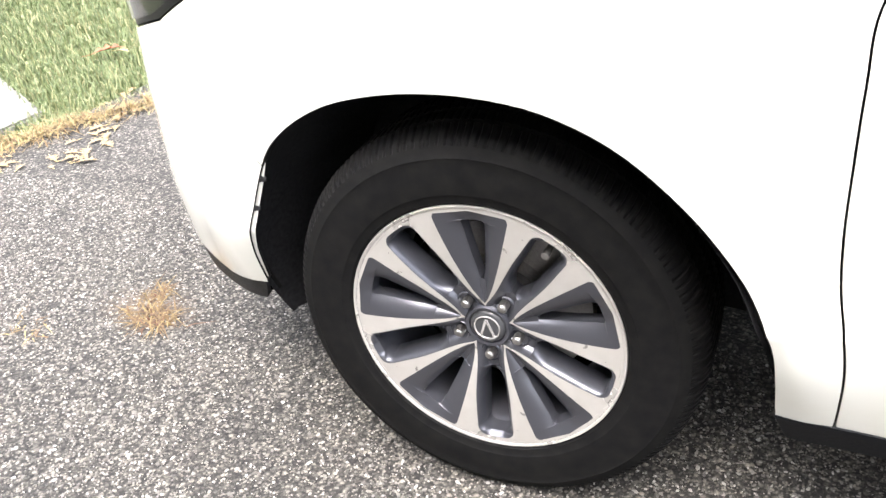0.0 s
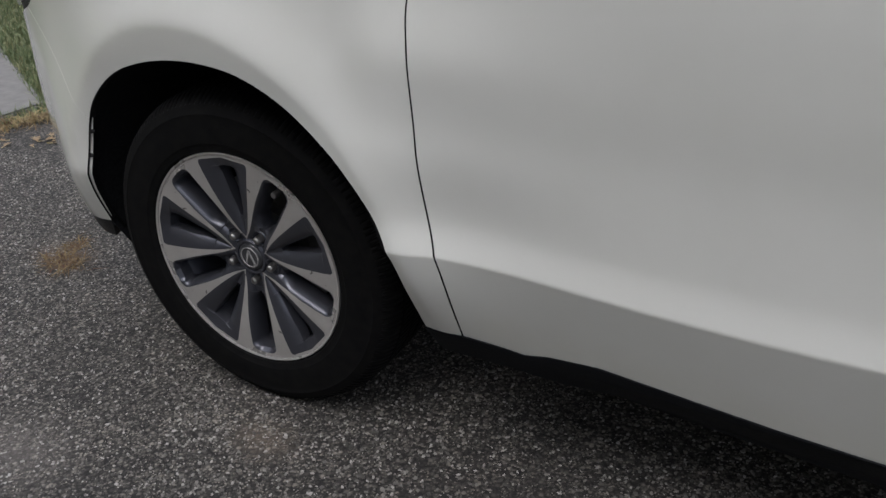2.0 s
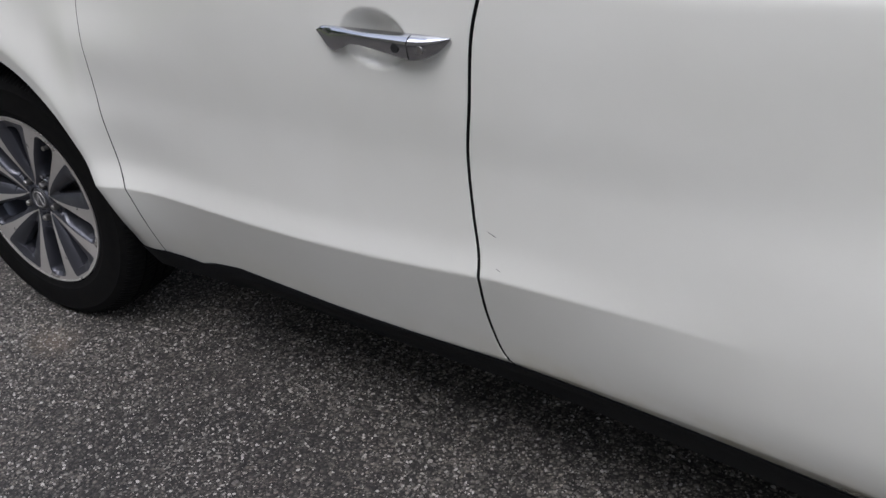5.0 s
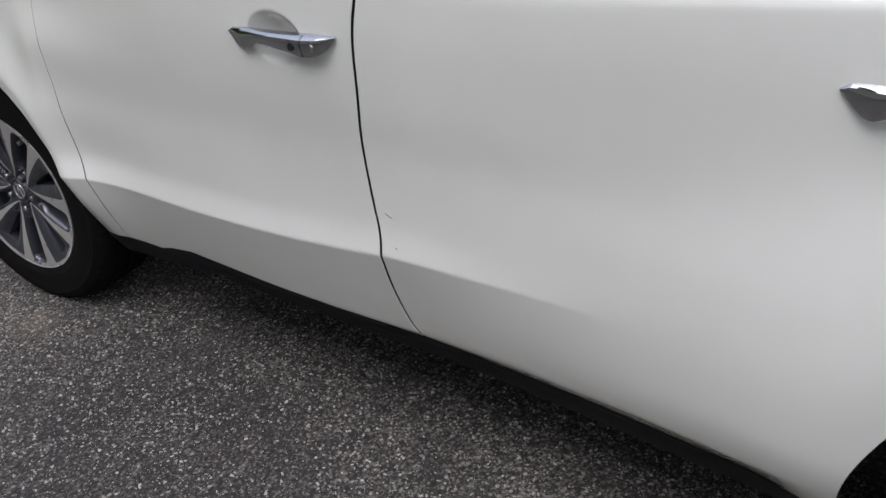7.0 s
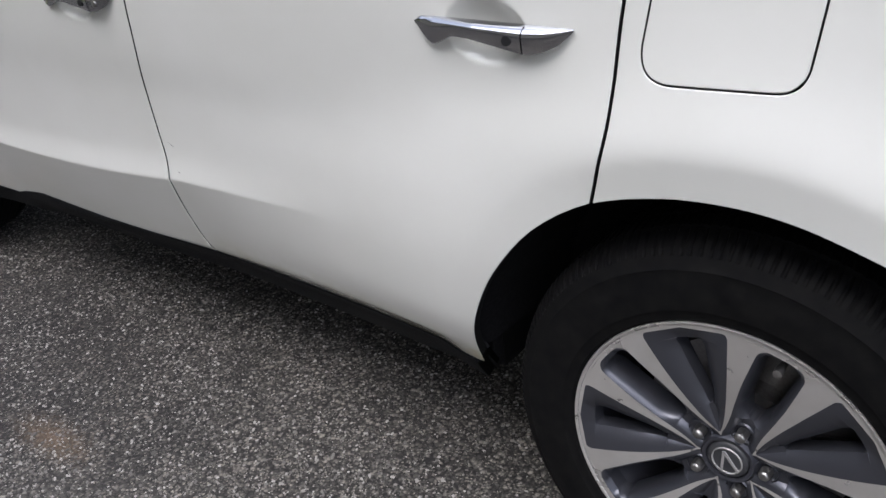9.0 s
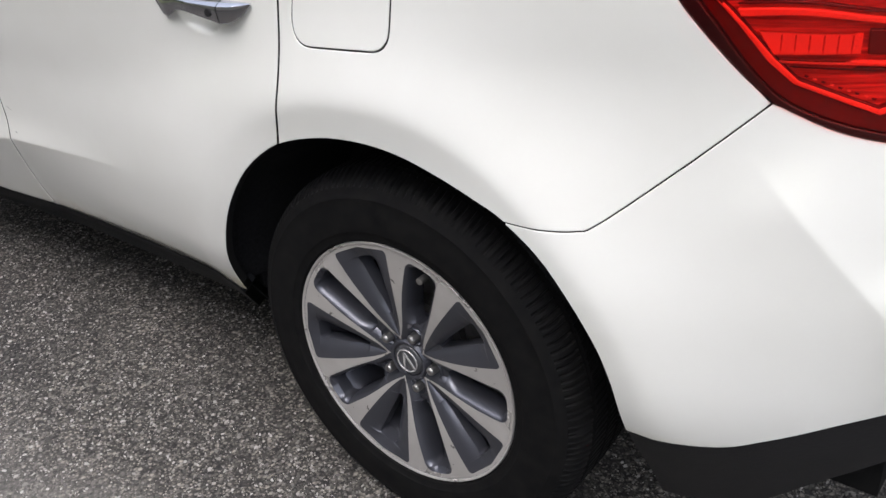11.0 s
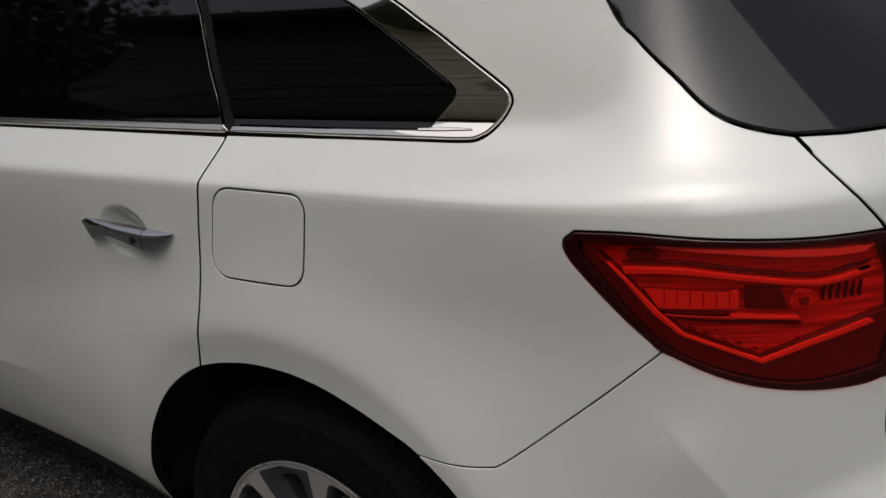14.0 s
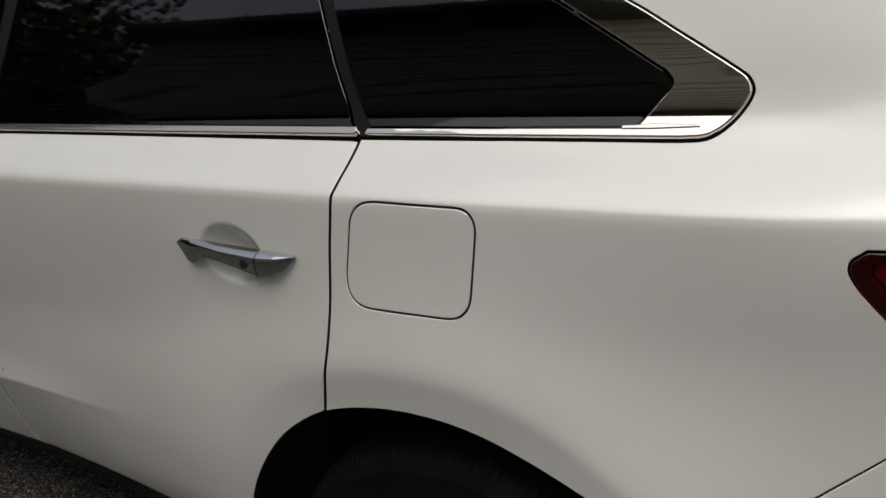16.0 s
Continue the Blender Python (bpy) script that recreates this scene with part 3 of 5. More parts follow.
ground = grid_sheet("ground", -400, 400, -400, 400, 100, TURF, lambda x, y: -0.035)
tagged(ground, "flat grassy ground that reaches to the horizon", "ground", kind="structure")
road = grid_sheet("driveway", -2.58, 9.0, -5.2, 7.0, 0.12, ASPHALT, lambda x, y: 0.0015 * noise.noise((x * 3, y * 3, 0.3)) - 0.0015)
tagged(road, "worn grey asphalt driveway with pale stone chips", "driveway", kind="structure")

# ---------------------------------------------------------------- the car
car = new("car")
car.location = (1.485, YC, 0)
car.matrix_basis = Matrix.Translation((1.485, YC, 0))
tagged(car, "white sport utility car parked on the asphalt, with grey alloy wheels", "car")

GAP1 = [(0.585, 1.06), (0.5475, 0.970), (0.5455, 0.885), (0.5450, 0.78), (0.5465, 0.69), (0.5525, 0.61), (0.566, 0.543), (0.572, 0.46), (0.566, 0.346)]
GAP2 = [(1.640, 1.127), (1.607, 1.045), (1.588, 0.98), (1.573, 0.88), (1.557, 0.79), (1.557, 0.69), (1.563, 0.614), (1.562, 0.578), (1.557, 0.50), (1.564, 0.415), (1.583, 0.371)]
GAP3 = [(2.667, 1.166), (2.672, 1.117), (2.6605, 1.02), (2.654, 0.93), (2.647, 0.87), (2.626, 0.776)]
BELT = [(0.55, 1.075), (1.10, 1.105), (1.741, 1.131), (2.265, 1.151), (2.670, 1.167), (3.126, 1.186)]
ROCKER = [(0.484, 0.343), (0.563, 0.345), (0.69, 0.335), (0.74, 0.350), (0.84, 0.366), (1.14, 0.362), (1.580, 0.370), (2.0, 0.375), (2.372, 0.372)]


def along(points, x):
    return float(np.interp(x, [p[0] for p in points], [p[1] for p in points]))


def belt(u):
    return along(BELT, u)


fa, ra = ARCHES
front_arch, rear_arch = curve(FRONT_ARCH, 4), curve(REAR_ARCH, 4)
SEAM = [(3.096, 0.751), (3.150, 0.755), (3.208, 0.763), (3.238, 0.777), (3.326, 0.855), (3.440, 0.960)]
LAMP_LOW = [(3.440, 0.960), (3.395, 0.999), (3.348, 1.046), (3.322, 1.076), (3.318, 1.094), (3.332, 1.107)]
LAMP_TOP = [(3.332, 1.107), (3.401, 1.110), (3.501, 1.106), (3.602, 1.103), (3.699, 1.104)]
LAMP_BOT = [(3.725, 0.918), (3.691, 0.910), (3.632, 0.909), (3.568, 0.916), (3.506, 0.932), (3.440, 0.960)]
HATCH_GAP = [(3.607, 1.206), (3.645, 1.163), (3.681, 1.124), (3.699, 1.104)]
REAR_GLASS_SIDE = [(3.17, 1.56), (3.314, 1.359), (3.372, 1.3126), (3.440, 1.270), (3.479, 1.2435), (3.513, 1.2265), (3.558, 1.214), (3.607, 1.206)]
WINDOW_TIP = [(3.126, 1.186), (3.156, 1.190), (3.179, 1.206), (3.195, 1.231), (3.191, 1.247), (3.172, 1.260), (3.103, 1.296), (3.036, 1.330), (2.90, 1.39), (2.6, 1.48), (2.2, 1.535)]
FUEL = []
for (px, pz), rad, (ax, az), (bx, bz) in (((2.687, 0.955), 0.046, (0.08, 1), (1, 0.05)), ((2.889, 0.966), 0.034, (-1, -0.05), (0.08, 1)), ((2.903, 1.109), 0.032, (-0.08, -1), (-1, -0.05)), ((2.703, 1.101), 0.042, (1, 0.05), (-0.08, -1))):
    for k in range(9):
        w = k / 8
        FUEL.append((px + rad * ((1 - w) ** 2 * ax + w * w * bx), pz + rad * ((1 - w) ** 2 * az + w * w * bz)))
ROOF_EDGE = [(2.2, 1.535), (2.6, 1.56), (3.17, 1.56)]


def body_side(far):
    side = {}
    f = [p for p in front_arch if p[0] > fa[0] or p[1] > 0.641]
    fender = curve(GAP1)[::-1] + [(0.1, 1.035), (-0.35, 0.985), (-0.49, 0.932), (-0.64, 0.862), (-0.54, 0.785), (-0.393, 0.640)] + f[::-1]
    side["fender"] = panel("front_fender", fender, PAINT, car, far=far, creased=True, gap=0.0006, plain=True, du=0.015, dz=0.012)
    door = curve(GAP1) + [p for p in ROCKER[2:] if p[0] < 1.57] + curve(GAP2)[::-1] + [(1.10, belt(1.10)), (0.60, belt(0.60))]
    hx, hz, off = HANDLES[0]
    side["front_door"] = panel("front_door", door, PAINT, car, far=far, fine=((hx + off, hz - 0.004, 0.080, 0.056, 0.0045),), gap=0.0026, creased=True)
    r_arch = [p for p in rear_arch if p[0] < 2.6255]
    rear_door = curve(GAP2) + [p for p in ROCKER if 1.58 < p[0] < 2.37] + r_arch + curve(GAP3)[::-1] + [(2.265, belt(2.265)), (1.741, belt(1.741))]
    hx, hz, off = HANDLES[1]
    side["rear_door"] = panel("rear_door", rear_door, PAINT, car, far=far, fine=((hx + off, hz - 0.004, 0.080, 0.056, 0.0045),), gap=0.0034, creased=True)
    a2 = [p for p in rear_arch if 2.6265 < p[0] < 3.0955]
    rear_edge = curve(SEAM) + curve(LAMP_LOW) + curve(LAMP_TOP) + curve(HATCH_GAP)[::-1] + curve(REAR_GLASS_SIDE)[::-1]
    window_edge = curve(WINDOW_TIP)[::-1] + [(2.9, belt(2.9))]
    quarter = curve(GAP3) + a2 + rear_edge + ROOF_EDGE[::-1] + window_edge
    side["quarter"] = panel("quarter_panel", quarter, PAINT, car, far=far, gap=0.0016, hole=FUEL, du=0.016, dz=0.013)
    panel("fuel_door", FUEL, PAINT, car, far=far, gap=0.0009, raised=0.0004)
    return side


near = body_side(False)
body_side(True)
a3 = [p for p in rear_arch if p[0] > 3.097]
BUMPER_LOW = [(3.280, 0.434), (3.412, 0.436), (3.483, 0.458), (3.599, 0.503), (3.686, 0.546), (3.753, 0.583), (3.825, 0.611), (3.98, 0.65), (U_TAIL, 0.66)]
HATCH_LOW = [(3.725, 0.918), (3.722, 0.847), (3.732, 0.815), (3.750, 0.797), (3.837, 0.816), (4.0, 0.835), (U_TAIL, 0.84)]
bumper = curve(SEAM)[::-1] + a3 + curve(BUMPER_LOW) + curve(HATCH_LOW)[::-1] + curve(LAMP_BOT)[1:]
panel("rear_bumper", bumper, PAINT, car, centre=True, gap=0.0002, fine=((3.72, 0.75, 0.15, 0.06, 0.011),), lines=((CORNER, (0.755, 0.656)),))

# dark inner shell behind the gaps
inner = ([(U_NOSE, 0.30), (-0.50, 0.30)] + arc(fa[0], fa[1], fa[2] + 0.02, 186, -6, 40) + [(0.56, 0.30), (2.32, 0.30)] + arc(ra[0], ra[1], ra[2] + 0.02, 188, -6, 40)
         + [(3.36, 0.30), (U_TAIL, 0.40), (U_TAIL, 1.14), (3.3, 1.15), (2.7, 1.13), (0.5, 1.04), (-0.4, 0.95), (U_NOSE, 0.85)])
panel("inner_shell", inner, UNDER, car, raised=-0.020, thick=0.003, gap=0.0, du=0.05, dz=0.04, centre=True)


def under_body():
    bm = bmesh.new()
    box(bm, -0.62, 3.55, 0.40, 2 * YC - 0.40, 0.27, 0.55)
    box(bm, 0.52, 2.34, 0.15, 2 * YC - 0.15, 0.29, 0.50)
    box(bm, -0.70, -0.50, 0.20, 2 * YC - 0.20, 0.30, 0.60)
    box(bm, 3.38, 3.60, 0.22, 2 * YC - 0.20, 0.30, 0.60)
    part("underbody", bm, UNDER, car)


under_body()

SILL_LOW = [(2.34, 0.300), (1.6, 0.295), (0.9, 0.288), (0.50, 0.285)]
for far in (False, True):
    sill = [(min(p[0], 2.350), p[1] + 0.004) for p in ROCKER] + SILL_LOW
    panel("sill", sill, SILL_BLACK, car, "" if far else "black plastic sill under the doors", raised=0.003, thick=0.04, du=0.05, dz=0.012, far=far, gap=0.0)

# lower black valance, reflector and bright strip of the rear bumper
VALANCE_LOW = [(U_TAIL, 0.53), (3.98, 0.513), (3.899, 0.484), (3.869, 0.467), (3.838, 0.453), (3.803, 0.446), (3.76, 0.430), (3.70, 0.403), (3.60, 0.35), (3.48, 0.27), (3.31, 0.25)]
panel("rear_valance", curve(BUMPER_LOW) + curve(VALANCE_LOW), BLACK_TRIM, car, "black plastic lower bumper", raised=-0.003, thick=0.03, centre=True, gap=0.0)
STRIP = curve([(3.700, 0.414), (3.760, 0.440), (3.803, 0.453), (3.838, 0.459), (3.869, 0.473), (3.899, 0.490), (3.980, 0.520)])
STRIP2 = curve([(3.980, 0.570), (3.900, 0.553), (3.863, 0.542), (3.833, 0.535), (3.808, 0.521), (3.786, 0.501), (3.758, 0.476), (3.700, 0.422)])
for far in (False, True):
    panel("bumper_strip", STRIP + STRIP2, CHROME, car, "bright chrome strip low on the bumper", raised=0.005, thick=0.015, dz=0.01, far=far, gap=0.0)
    panel("bumper_reflector", curve([(3.716, 0.458), (3.735, 0.468), (3.770, 0.496)]) + curve([(3.776, 0.512), (3.750, 0.492), (3.718, 0.467)]), DARK_RED, car, "slim dark red reflector", raised=0.004, thick=0.008, dz=0.008, far=far, gap=0.0)

# the turned-in edge of the front bumper inside the wheel arch, held by two black clips
for far in (False, True):
    edge = [(-0.484, 0.362), (-0.470, 0.45), (-0.439, 0.545), (-0.408, 0.612), (-0.390, 0.645)]
    panel("arch_flange", curve(edge) + [(u + k, z) for (u, z), k in zip(edge[::-1], (0.002, 0.007, 0.010, 0.008, 0.003))], PAINT, car, raised=-0.007, thick=0.003, gap=0.0, du=0.02, far=far)
    for u, z in ((-0.441, 0.548), (-0.413, 0.610)):
        panel("flange_clip", [(u - 0.002, z - 0.009), (u + 0.016, z - 0.004), (u + 0.018, z + 0.004), (u + 0.002, z + 0.006)], BLACK_TRIM, car, "" if far else "black plastic clip", raised=-0.003, thick=0.006, gap=0.0, far=far)

# tail lamps: dark red rim, clear red lens in front of reflectors
LAMP = curve(LAMP_LOW) + curve(LAMP_TOP) + [(3.727, 1.050), (3.737, 0.980)] + curve(LAMP_BOT)


def shrink(poly, cx, cz, k):
    return [(cx + (u - cx) * k, cz + (z - cz) * k) for u, z in poly]


LAMP_INNER = curve([(3.339, 1.0955), (3.371, 1.0985), (3.414, 1.0975), (3.514, 1.0965), (3.607, 1.094), (3.692, 1.093)]) + [(3.714, 1.048), (3.722, 0.985)] + curve([(3.709, 0.932), (3.619, 0.922), (3.552, 0.930), (3.486, 0.949), (3.443, 0.970), (3.403, 1.007), (3.370, 1.047), (3.338, 1.084)])
GUIDE_OUT = [(3.358, 1.083), (3.376, 1.065), (3.394, 1.047), (3.428, 1.008), (3.459, 0.983), (3.505, 0.967), (3.560, 0.947), (3.617, 0.966), (3.702, 0.988)]
GUIDE_IN = [(3.690, 0.996), (3.611, 0.975), (3.559, 0.956), (3.508, 0.9735), (3.464, 0.9885), (3.435, 1.0125), (3.400, 1.049), (3.381, 1.067), (3.362, 1.084)]
CELL = [(3.372, 1.090), (3.414, 1.0955), (3.514, 1.0945), (3.607, 1.092), (3.690, 1.090), (3.712, 1.048), (3.718, 1.002)] + GUIDE_IN
MID_BAR = [(3.387, 1.066), (3.459, 1.068), (3.528, 1.060), (3.604, 1.049), (3.643, 1.050), (3.690, 1.060)]
MID_BAR2 = [(3.690, 1.053), (3.644, 1.043), (3.604, 1.043), (3.528, 1.053), (3.459, 1.060), (3.393, 1.057)]
for far in (False, True):
    lamp = panel("tail_lamp", LAMP, RED, car, "glossy red tail lamp lens", raised=0.0025, thick=0.0025, gap=0.0014, far=far, backed=True)
    panel("lamp_rim", LAMP, DARK_RED, lamp, raised=0.0006, thick=0.010, gap=0.0006, far=far, hole=LAMP_INNER, dz=0.015)
    panel("lamp_bezel", LAMP_INNER, RED_SHADE, lamp, raised=-0.006, thick=0.010, gap=0.0, far=far, hole=CELL, dz=0.015)
    panel("lamp_bed", shrink(CELL, 3.55, 1.03, 1.02), RED_BED, lamp, raised=-0.016, thick=0.004, gap=0.0, far=far)
    panel("light_guide", GUIDE_OUT + [(u + 0.0012 * (u < 3.55), z - 0.0022) for u, z in GUIDE_IN], RED_REFLECTOR, lamp, raised=-0.003, thick=0.010, gap=0.0, far=far, dz=0.012)
    panel("upper_bar", curve([(3.414, 1.0955), (3.514, 1.0935), (3.576, 1.0905), (3.639, 1.0875), (3.690, 1.0885)]) + curve([(3.676, 1.079), (3.640, 1.078), (3.576, 1.081), (3.514, 1.087), (3.430, 1.093)]), PINK_REFLECTOR, lamp, raised=-0.004, thick=0.008, gap=0.0, far=far, dz=0.012)
    panel("middle_bar", curve(MID_BAR) + curve(MID_BAR2), RED_REFLECTOR, lamp, raised=-0.006, thick=0.010, gap=0.0, far=far, dz=0.012)
    panel("shade_bar", [(u, z + 0.004) for u, z in curve(MID_BAR)] + [(u, z + 0.008) for u, z in curve(MID_BAR)[::-1]], RED_SHADE, lamp, raised=-0.009, thick=0.006, gap=0.0, far=far, dz=0.012)
    panel("bulb_cover", curve([(3.392, 1.083), (3.401, 1.089), (3.430, 1.088), (3.436, 1.083), (3.427, 1.078), (3.401, 1.077), (3.392, 1.083)]), RED_SHADE, lamp, raised=-0.008, thick=0.006, gap=0.0, far=far)
    panel("reflector", [(3.414, 1.042), (3.529, 1.040), (3.530, 1.016), (3.433, 1.014)], RED_REFLECTOR, lamp, raised=-0.008, thick=0.006, gap=0.0, far=far)
    for k in range(6):
        u = 3.440 + 0.0155 * k
        panel("reflector_row", [(u, 1.0175), (u + 0.0018, 1.0175), (u + 0.0018, 1.0385), (u, 1.0385)], RED_BED, lamp, raised=-0.0072, thick=0.001, gap=0.0, far=far, dz=0.05)
    panel("bulb_box", [(3.535, 1.044), (3.579, 1.041), (3.591, 1.011), (3.537, 1.016)], RED_SHADE, lamp, raised=-0.009, thick=0.006, gap=0.0, far=far)
    panel("bulb_ring", arc(3.606, 1.024, 0.016, 0, 345, 20), RED_BED, lamp, raised=-0.008, thick=0.007, gap=0.0, far=far)
    panel("bulb", arc(3.606, 1.024, 0.007, 0, 345, 16), LAMP_SILVER, lamp, raised=-0.005, thick=0.006, gap=0.0, far=far)
    for k in range(6):
        u = 3.630 + 0.0095 * k
        panel("lens_rib", [(u, 1.020), (u + 0.004, 1.019), (u + 0.003, 1.042), (u - 0.001, 1.042)], RED_SHADE, lamp, raised=-0.009, thick=0.005, gap=0.0, far=far)
    panel("lower_bar", [(3.437, 1.010), (3.530, 1.009), (3.605, 1.004), (3.607, 0.999), (3.530, 1.0035), (3.444, 1.0055)], RED_REFLECTOR, lamp, raised=-0.007, thick=0.008, gap=0.0, far=far)
    panel("shade_bar", [(3.450, 1.0025), (3.530, 1.0005), (3.612, 0.996), (3.604, 0.991), (3.530, 0.9965), (3.458, 0.999)], RED_SHADE, lamp, raised=-0.011, thick=0.004, gap=0.0, far=far)
    for k in range(9):
        w = k / 8
        u, z = 3.470 + 0.080 * w, 0.9895 - 0.026 * w
        panel("lens_notch", [(u, z), (u + 0.006, z - 0.0018), (u + 0.0075, z + 0.0025), (u + 0.0015, z + 0.0042)], RED_REFLECTOR if k % 2 else RED_SHADE, lamp, raised=-0.010, thick=0.004, gap=0.0, far=far)

# hatch, its lamps and window
hatch_poly = curve(HATCH_GAP) + [(3.788, 1.109), (3.95, 1.118), (4.05, 1.10), (3.95, 1.03), (3.811, 0.995), (3.788, 0.988), (3.761, 0.964), (3.728, 0.926)] + curve(HATCH_LOW)[1:] + [(U_TAIL, 1.206), (3.9, 1.205), (3.732, 1.204), (3.678, 1.204)]
panel("hatch", hatch_poly, PAINT, car, centre=True, gap=0.0014)
INNER_LAMP = [(3.706, 1.101), (3.788, 1.109), (3.95, 1.118), (4.05, 1.10), (3.95, 1.03), (3.811, 0.995), (3.788, 0.988), (3.761, 0.964), (3.730, 0.928), (3.7395, 0.980), (3.7295, 1.05)]
for far in (False, True):
    inner_lamp = panel("hatch_lamp", INNER_LAMP, RED, car, "red lamp on the hatch", raised=0.004, thick=0.003, gap=0.0, far=far, backed=True)
    panel("lamp_bed", INNER_LAMP, RED_SHADE, inner_lamp, raised=-0.006, thick=0.004, gap=0.0, far=far, du=0.015)
    panel("upper_bar", [(3.728, 1.088), (3.80, 1.096), (3.93, 1.104), (3.93, 1.094), (3.80, 1.085), (3.732, 1.078)], PINK_REFLECTOR, inner_lamp, raised=-0.002, thick=0.008, gap=0.0, far=far, dz=0.01, du=0.02)
    panel("middle_bar", [(3.738, 1.058), (3.80, 1.066), (3.93, 1.072), (3.93, 1.064), (3.80, 1.056), (3.740, 1.048)], RED_REFLECTOR, inner_lamp, raised=-0.003, thick=0.006, gap=0.0, far=far, dz=0.01, du=0.02)
    panel("lower_bar", [(3.748, 1.000), (3.80, 1.016), (3.90, 1.034), (3.90, 1.026), (3.80, 1.007), (3.748, 0.991)], RED_REFLECTOR, inner_lamp, raised=-0.003, thick=0.006, gap=0.0, far=far, dz=0.01, du=0.02)
rear_glass = curve(REAR_GLASS_SIDE) + [(3.678, 1.204), (3.732, 1.204), (3.9, 1.205), (U_TAIL, 1.206), (U_TAIL, 1.56)]
panel("rear_window", rear_glass, GLASS, car, "dark tinted rear window", raised=0.004, centre=True, gap=0.001, thick=0.006, backed=True)

# side windows, their bright trim and the black posts
GLASS_TIP = [(3.071, 1.195), (3.092, 1.222), (3.104, 1.238), (3.101, 1.249), (3.075, 1.265), (2.941, 1.333), (2.85, 1.372), (2.6, 1.458), (2.53, 1.475)]
TRIM_WEDGE = [(3.053, 1.1955), (3.070, 1.1965), (3.090, 1.199), (3.147, 1.200), (3.146, 1.197), (3.095, 1.193), (3.055, 1.191)]
POST = [(2.52, 1.39), (2.552, 1.346), (2.599, 1.265), (2.662, 1.170)]
for far in (False, True):
    quarter_glass = [(2.676, belt(2.67) + 0.011), (2.9, belt(2.9) + 0.010)] + curve(GLASS_TIP) + [(2.465, 1.475), (2.535, 1.385)] + [(u + 0.012, z) for u, z in curve(POST[1:])[:-2]]
    panel("quarter_window", quarter_glass, GLASS, car, "dark tinted quarter window", gap=0.001, thick=0.006, far=far, backed=True)
    w1 = [(u, belt(u) + 0.011) for u in np.linspace(1.67, 2.645, 12)] + [(2.588, 1.265), (2.54, 1.346), (2.44, 1.475), (1.70, 1.525)]
    panel("rear_door_window", w1, GLASS, car, "dark tinted side window", gap=0.001, thick=0.006, far=far, backed=True)
    w0 = [(u, belt(u) + 0.011) for u in np.linspace(0.62, 1.64, 12)] + [(1.65, 1.525), (1.30, 1.515), (0.98, 1.40)]
    panel("front_door_window", w0, GLASS, car, "tinted side window", gap=0.003, thick=0.006, far=far, backed=True)
    for a, b in ((0.60, 1.632), (1.642, 2.660)):
        us = np.linspace(a, b, 18)
        strip = [(u, belt(u) - 0.0005) for u in us] + [(u, belt(u) + 0.0105) for u in us[::-1]]
        panel("window_trim", strip, TRIM_CHROME, car, "bright metal strip under the window", raised=0.007, gap=0.0004, thick=0.02, du=0.06, dz=0.004, far=far)
    frame_poly = ([(2.672, belt(2.672)), (2.9, belt(2.9))] + curve(WINDOW_TIP) + [(2.22, 1.525), (2.53, 1.48)] + curve(GLASS_TIP)[::-1] + [(2.9, belt(2.9) + 0.0105), (2.676, belt(2.676) + 0.0105)])
    panel("quarter_trim", frame_poly, FRAME_METAL, car, "bright metal frame of the quarter window", raised=0.005, gap=0.0012, thick=0.02, du=0.04, dz=0.012, far=far)
    panel("trim_wedge", TRIM_WEDGE, TRIM_CHROME, car, "bright ledge in the window frame", raised=0.0065, gap=0.0, thick=0.004, du=0.02, dz=0.012, far=far)
    post = [(2.652, 1.168), (2.588, 1.265), (2.54, 1.346), (2.44, 1.475), (2.485, 1.475), (2.565, 1.346), (2.612, 1.265), (2.680, 1.168)]
    panel("window_post", post, SEAL_AND_GAP, car, "black rubber post between the windows", raised=-0.004, gap=0.0, thick=0.02, far=far)
    roof_rail = [(0.60, 1.085), (0.97, 1.41), (1.30, 1.52), (1.70, 1.53), (2.2, 1.535), (2.6, 1.56), (3.17, 1.56), (2.6, 1.63), (1.6, 1.65), (1.25, 1.60), (0.85, 1.40), (0.45, 1.075)]
    panel("roof_rail", roof_rail, PAINT, car, far=far)
    panel("centre_post", [(1.628, 1.13), (1.653, 1.13), (1.705, 1.53), (1.645, 1.53)], SEAL_AND_GAP, car, raised=-0.003, gap=0.0, far=far)


def crowned(name, front, back, mats, label="", nx=24, ny=24, crown=0.0):
    """A sheet between two edge curves (x, y, z), bulging by crown in the middle."""
    bm = bmesh.new()
    rows = []
    for i in range(nx + 1):
        t = i / nx
        row = []
        for j in range(ny + 1):
            s = j / ny
            a, b = Vector(front(s)), Vector(back(s))
            p = a.lerp(b, t)
            p.z += crown * (1 - (2 * s - 1) ** 2) * math.sin(math.pi * t)
            row.append(bm.verts.new(p))
        rows.append(row)
    for i in range(nx):
        for j in range(ny):
            bm.faces.new((rows[i][j], rows[i][j + 1], rows[i + 1][j + 1], rows[i + 1][j]))
    bmesh.ops.recalc_face_normals(bm, faces=bm.faces)
    return part(name, bm, mats, car, label, smooth=60)


def cross(x, half, z, bow, crown):
    return lambda s: (x + bow * (1 - (2 * s - 1) ** 2), YC + half * (2 * s - 1), z + crown * (1 - (2 * s - 1) ** 2))


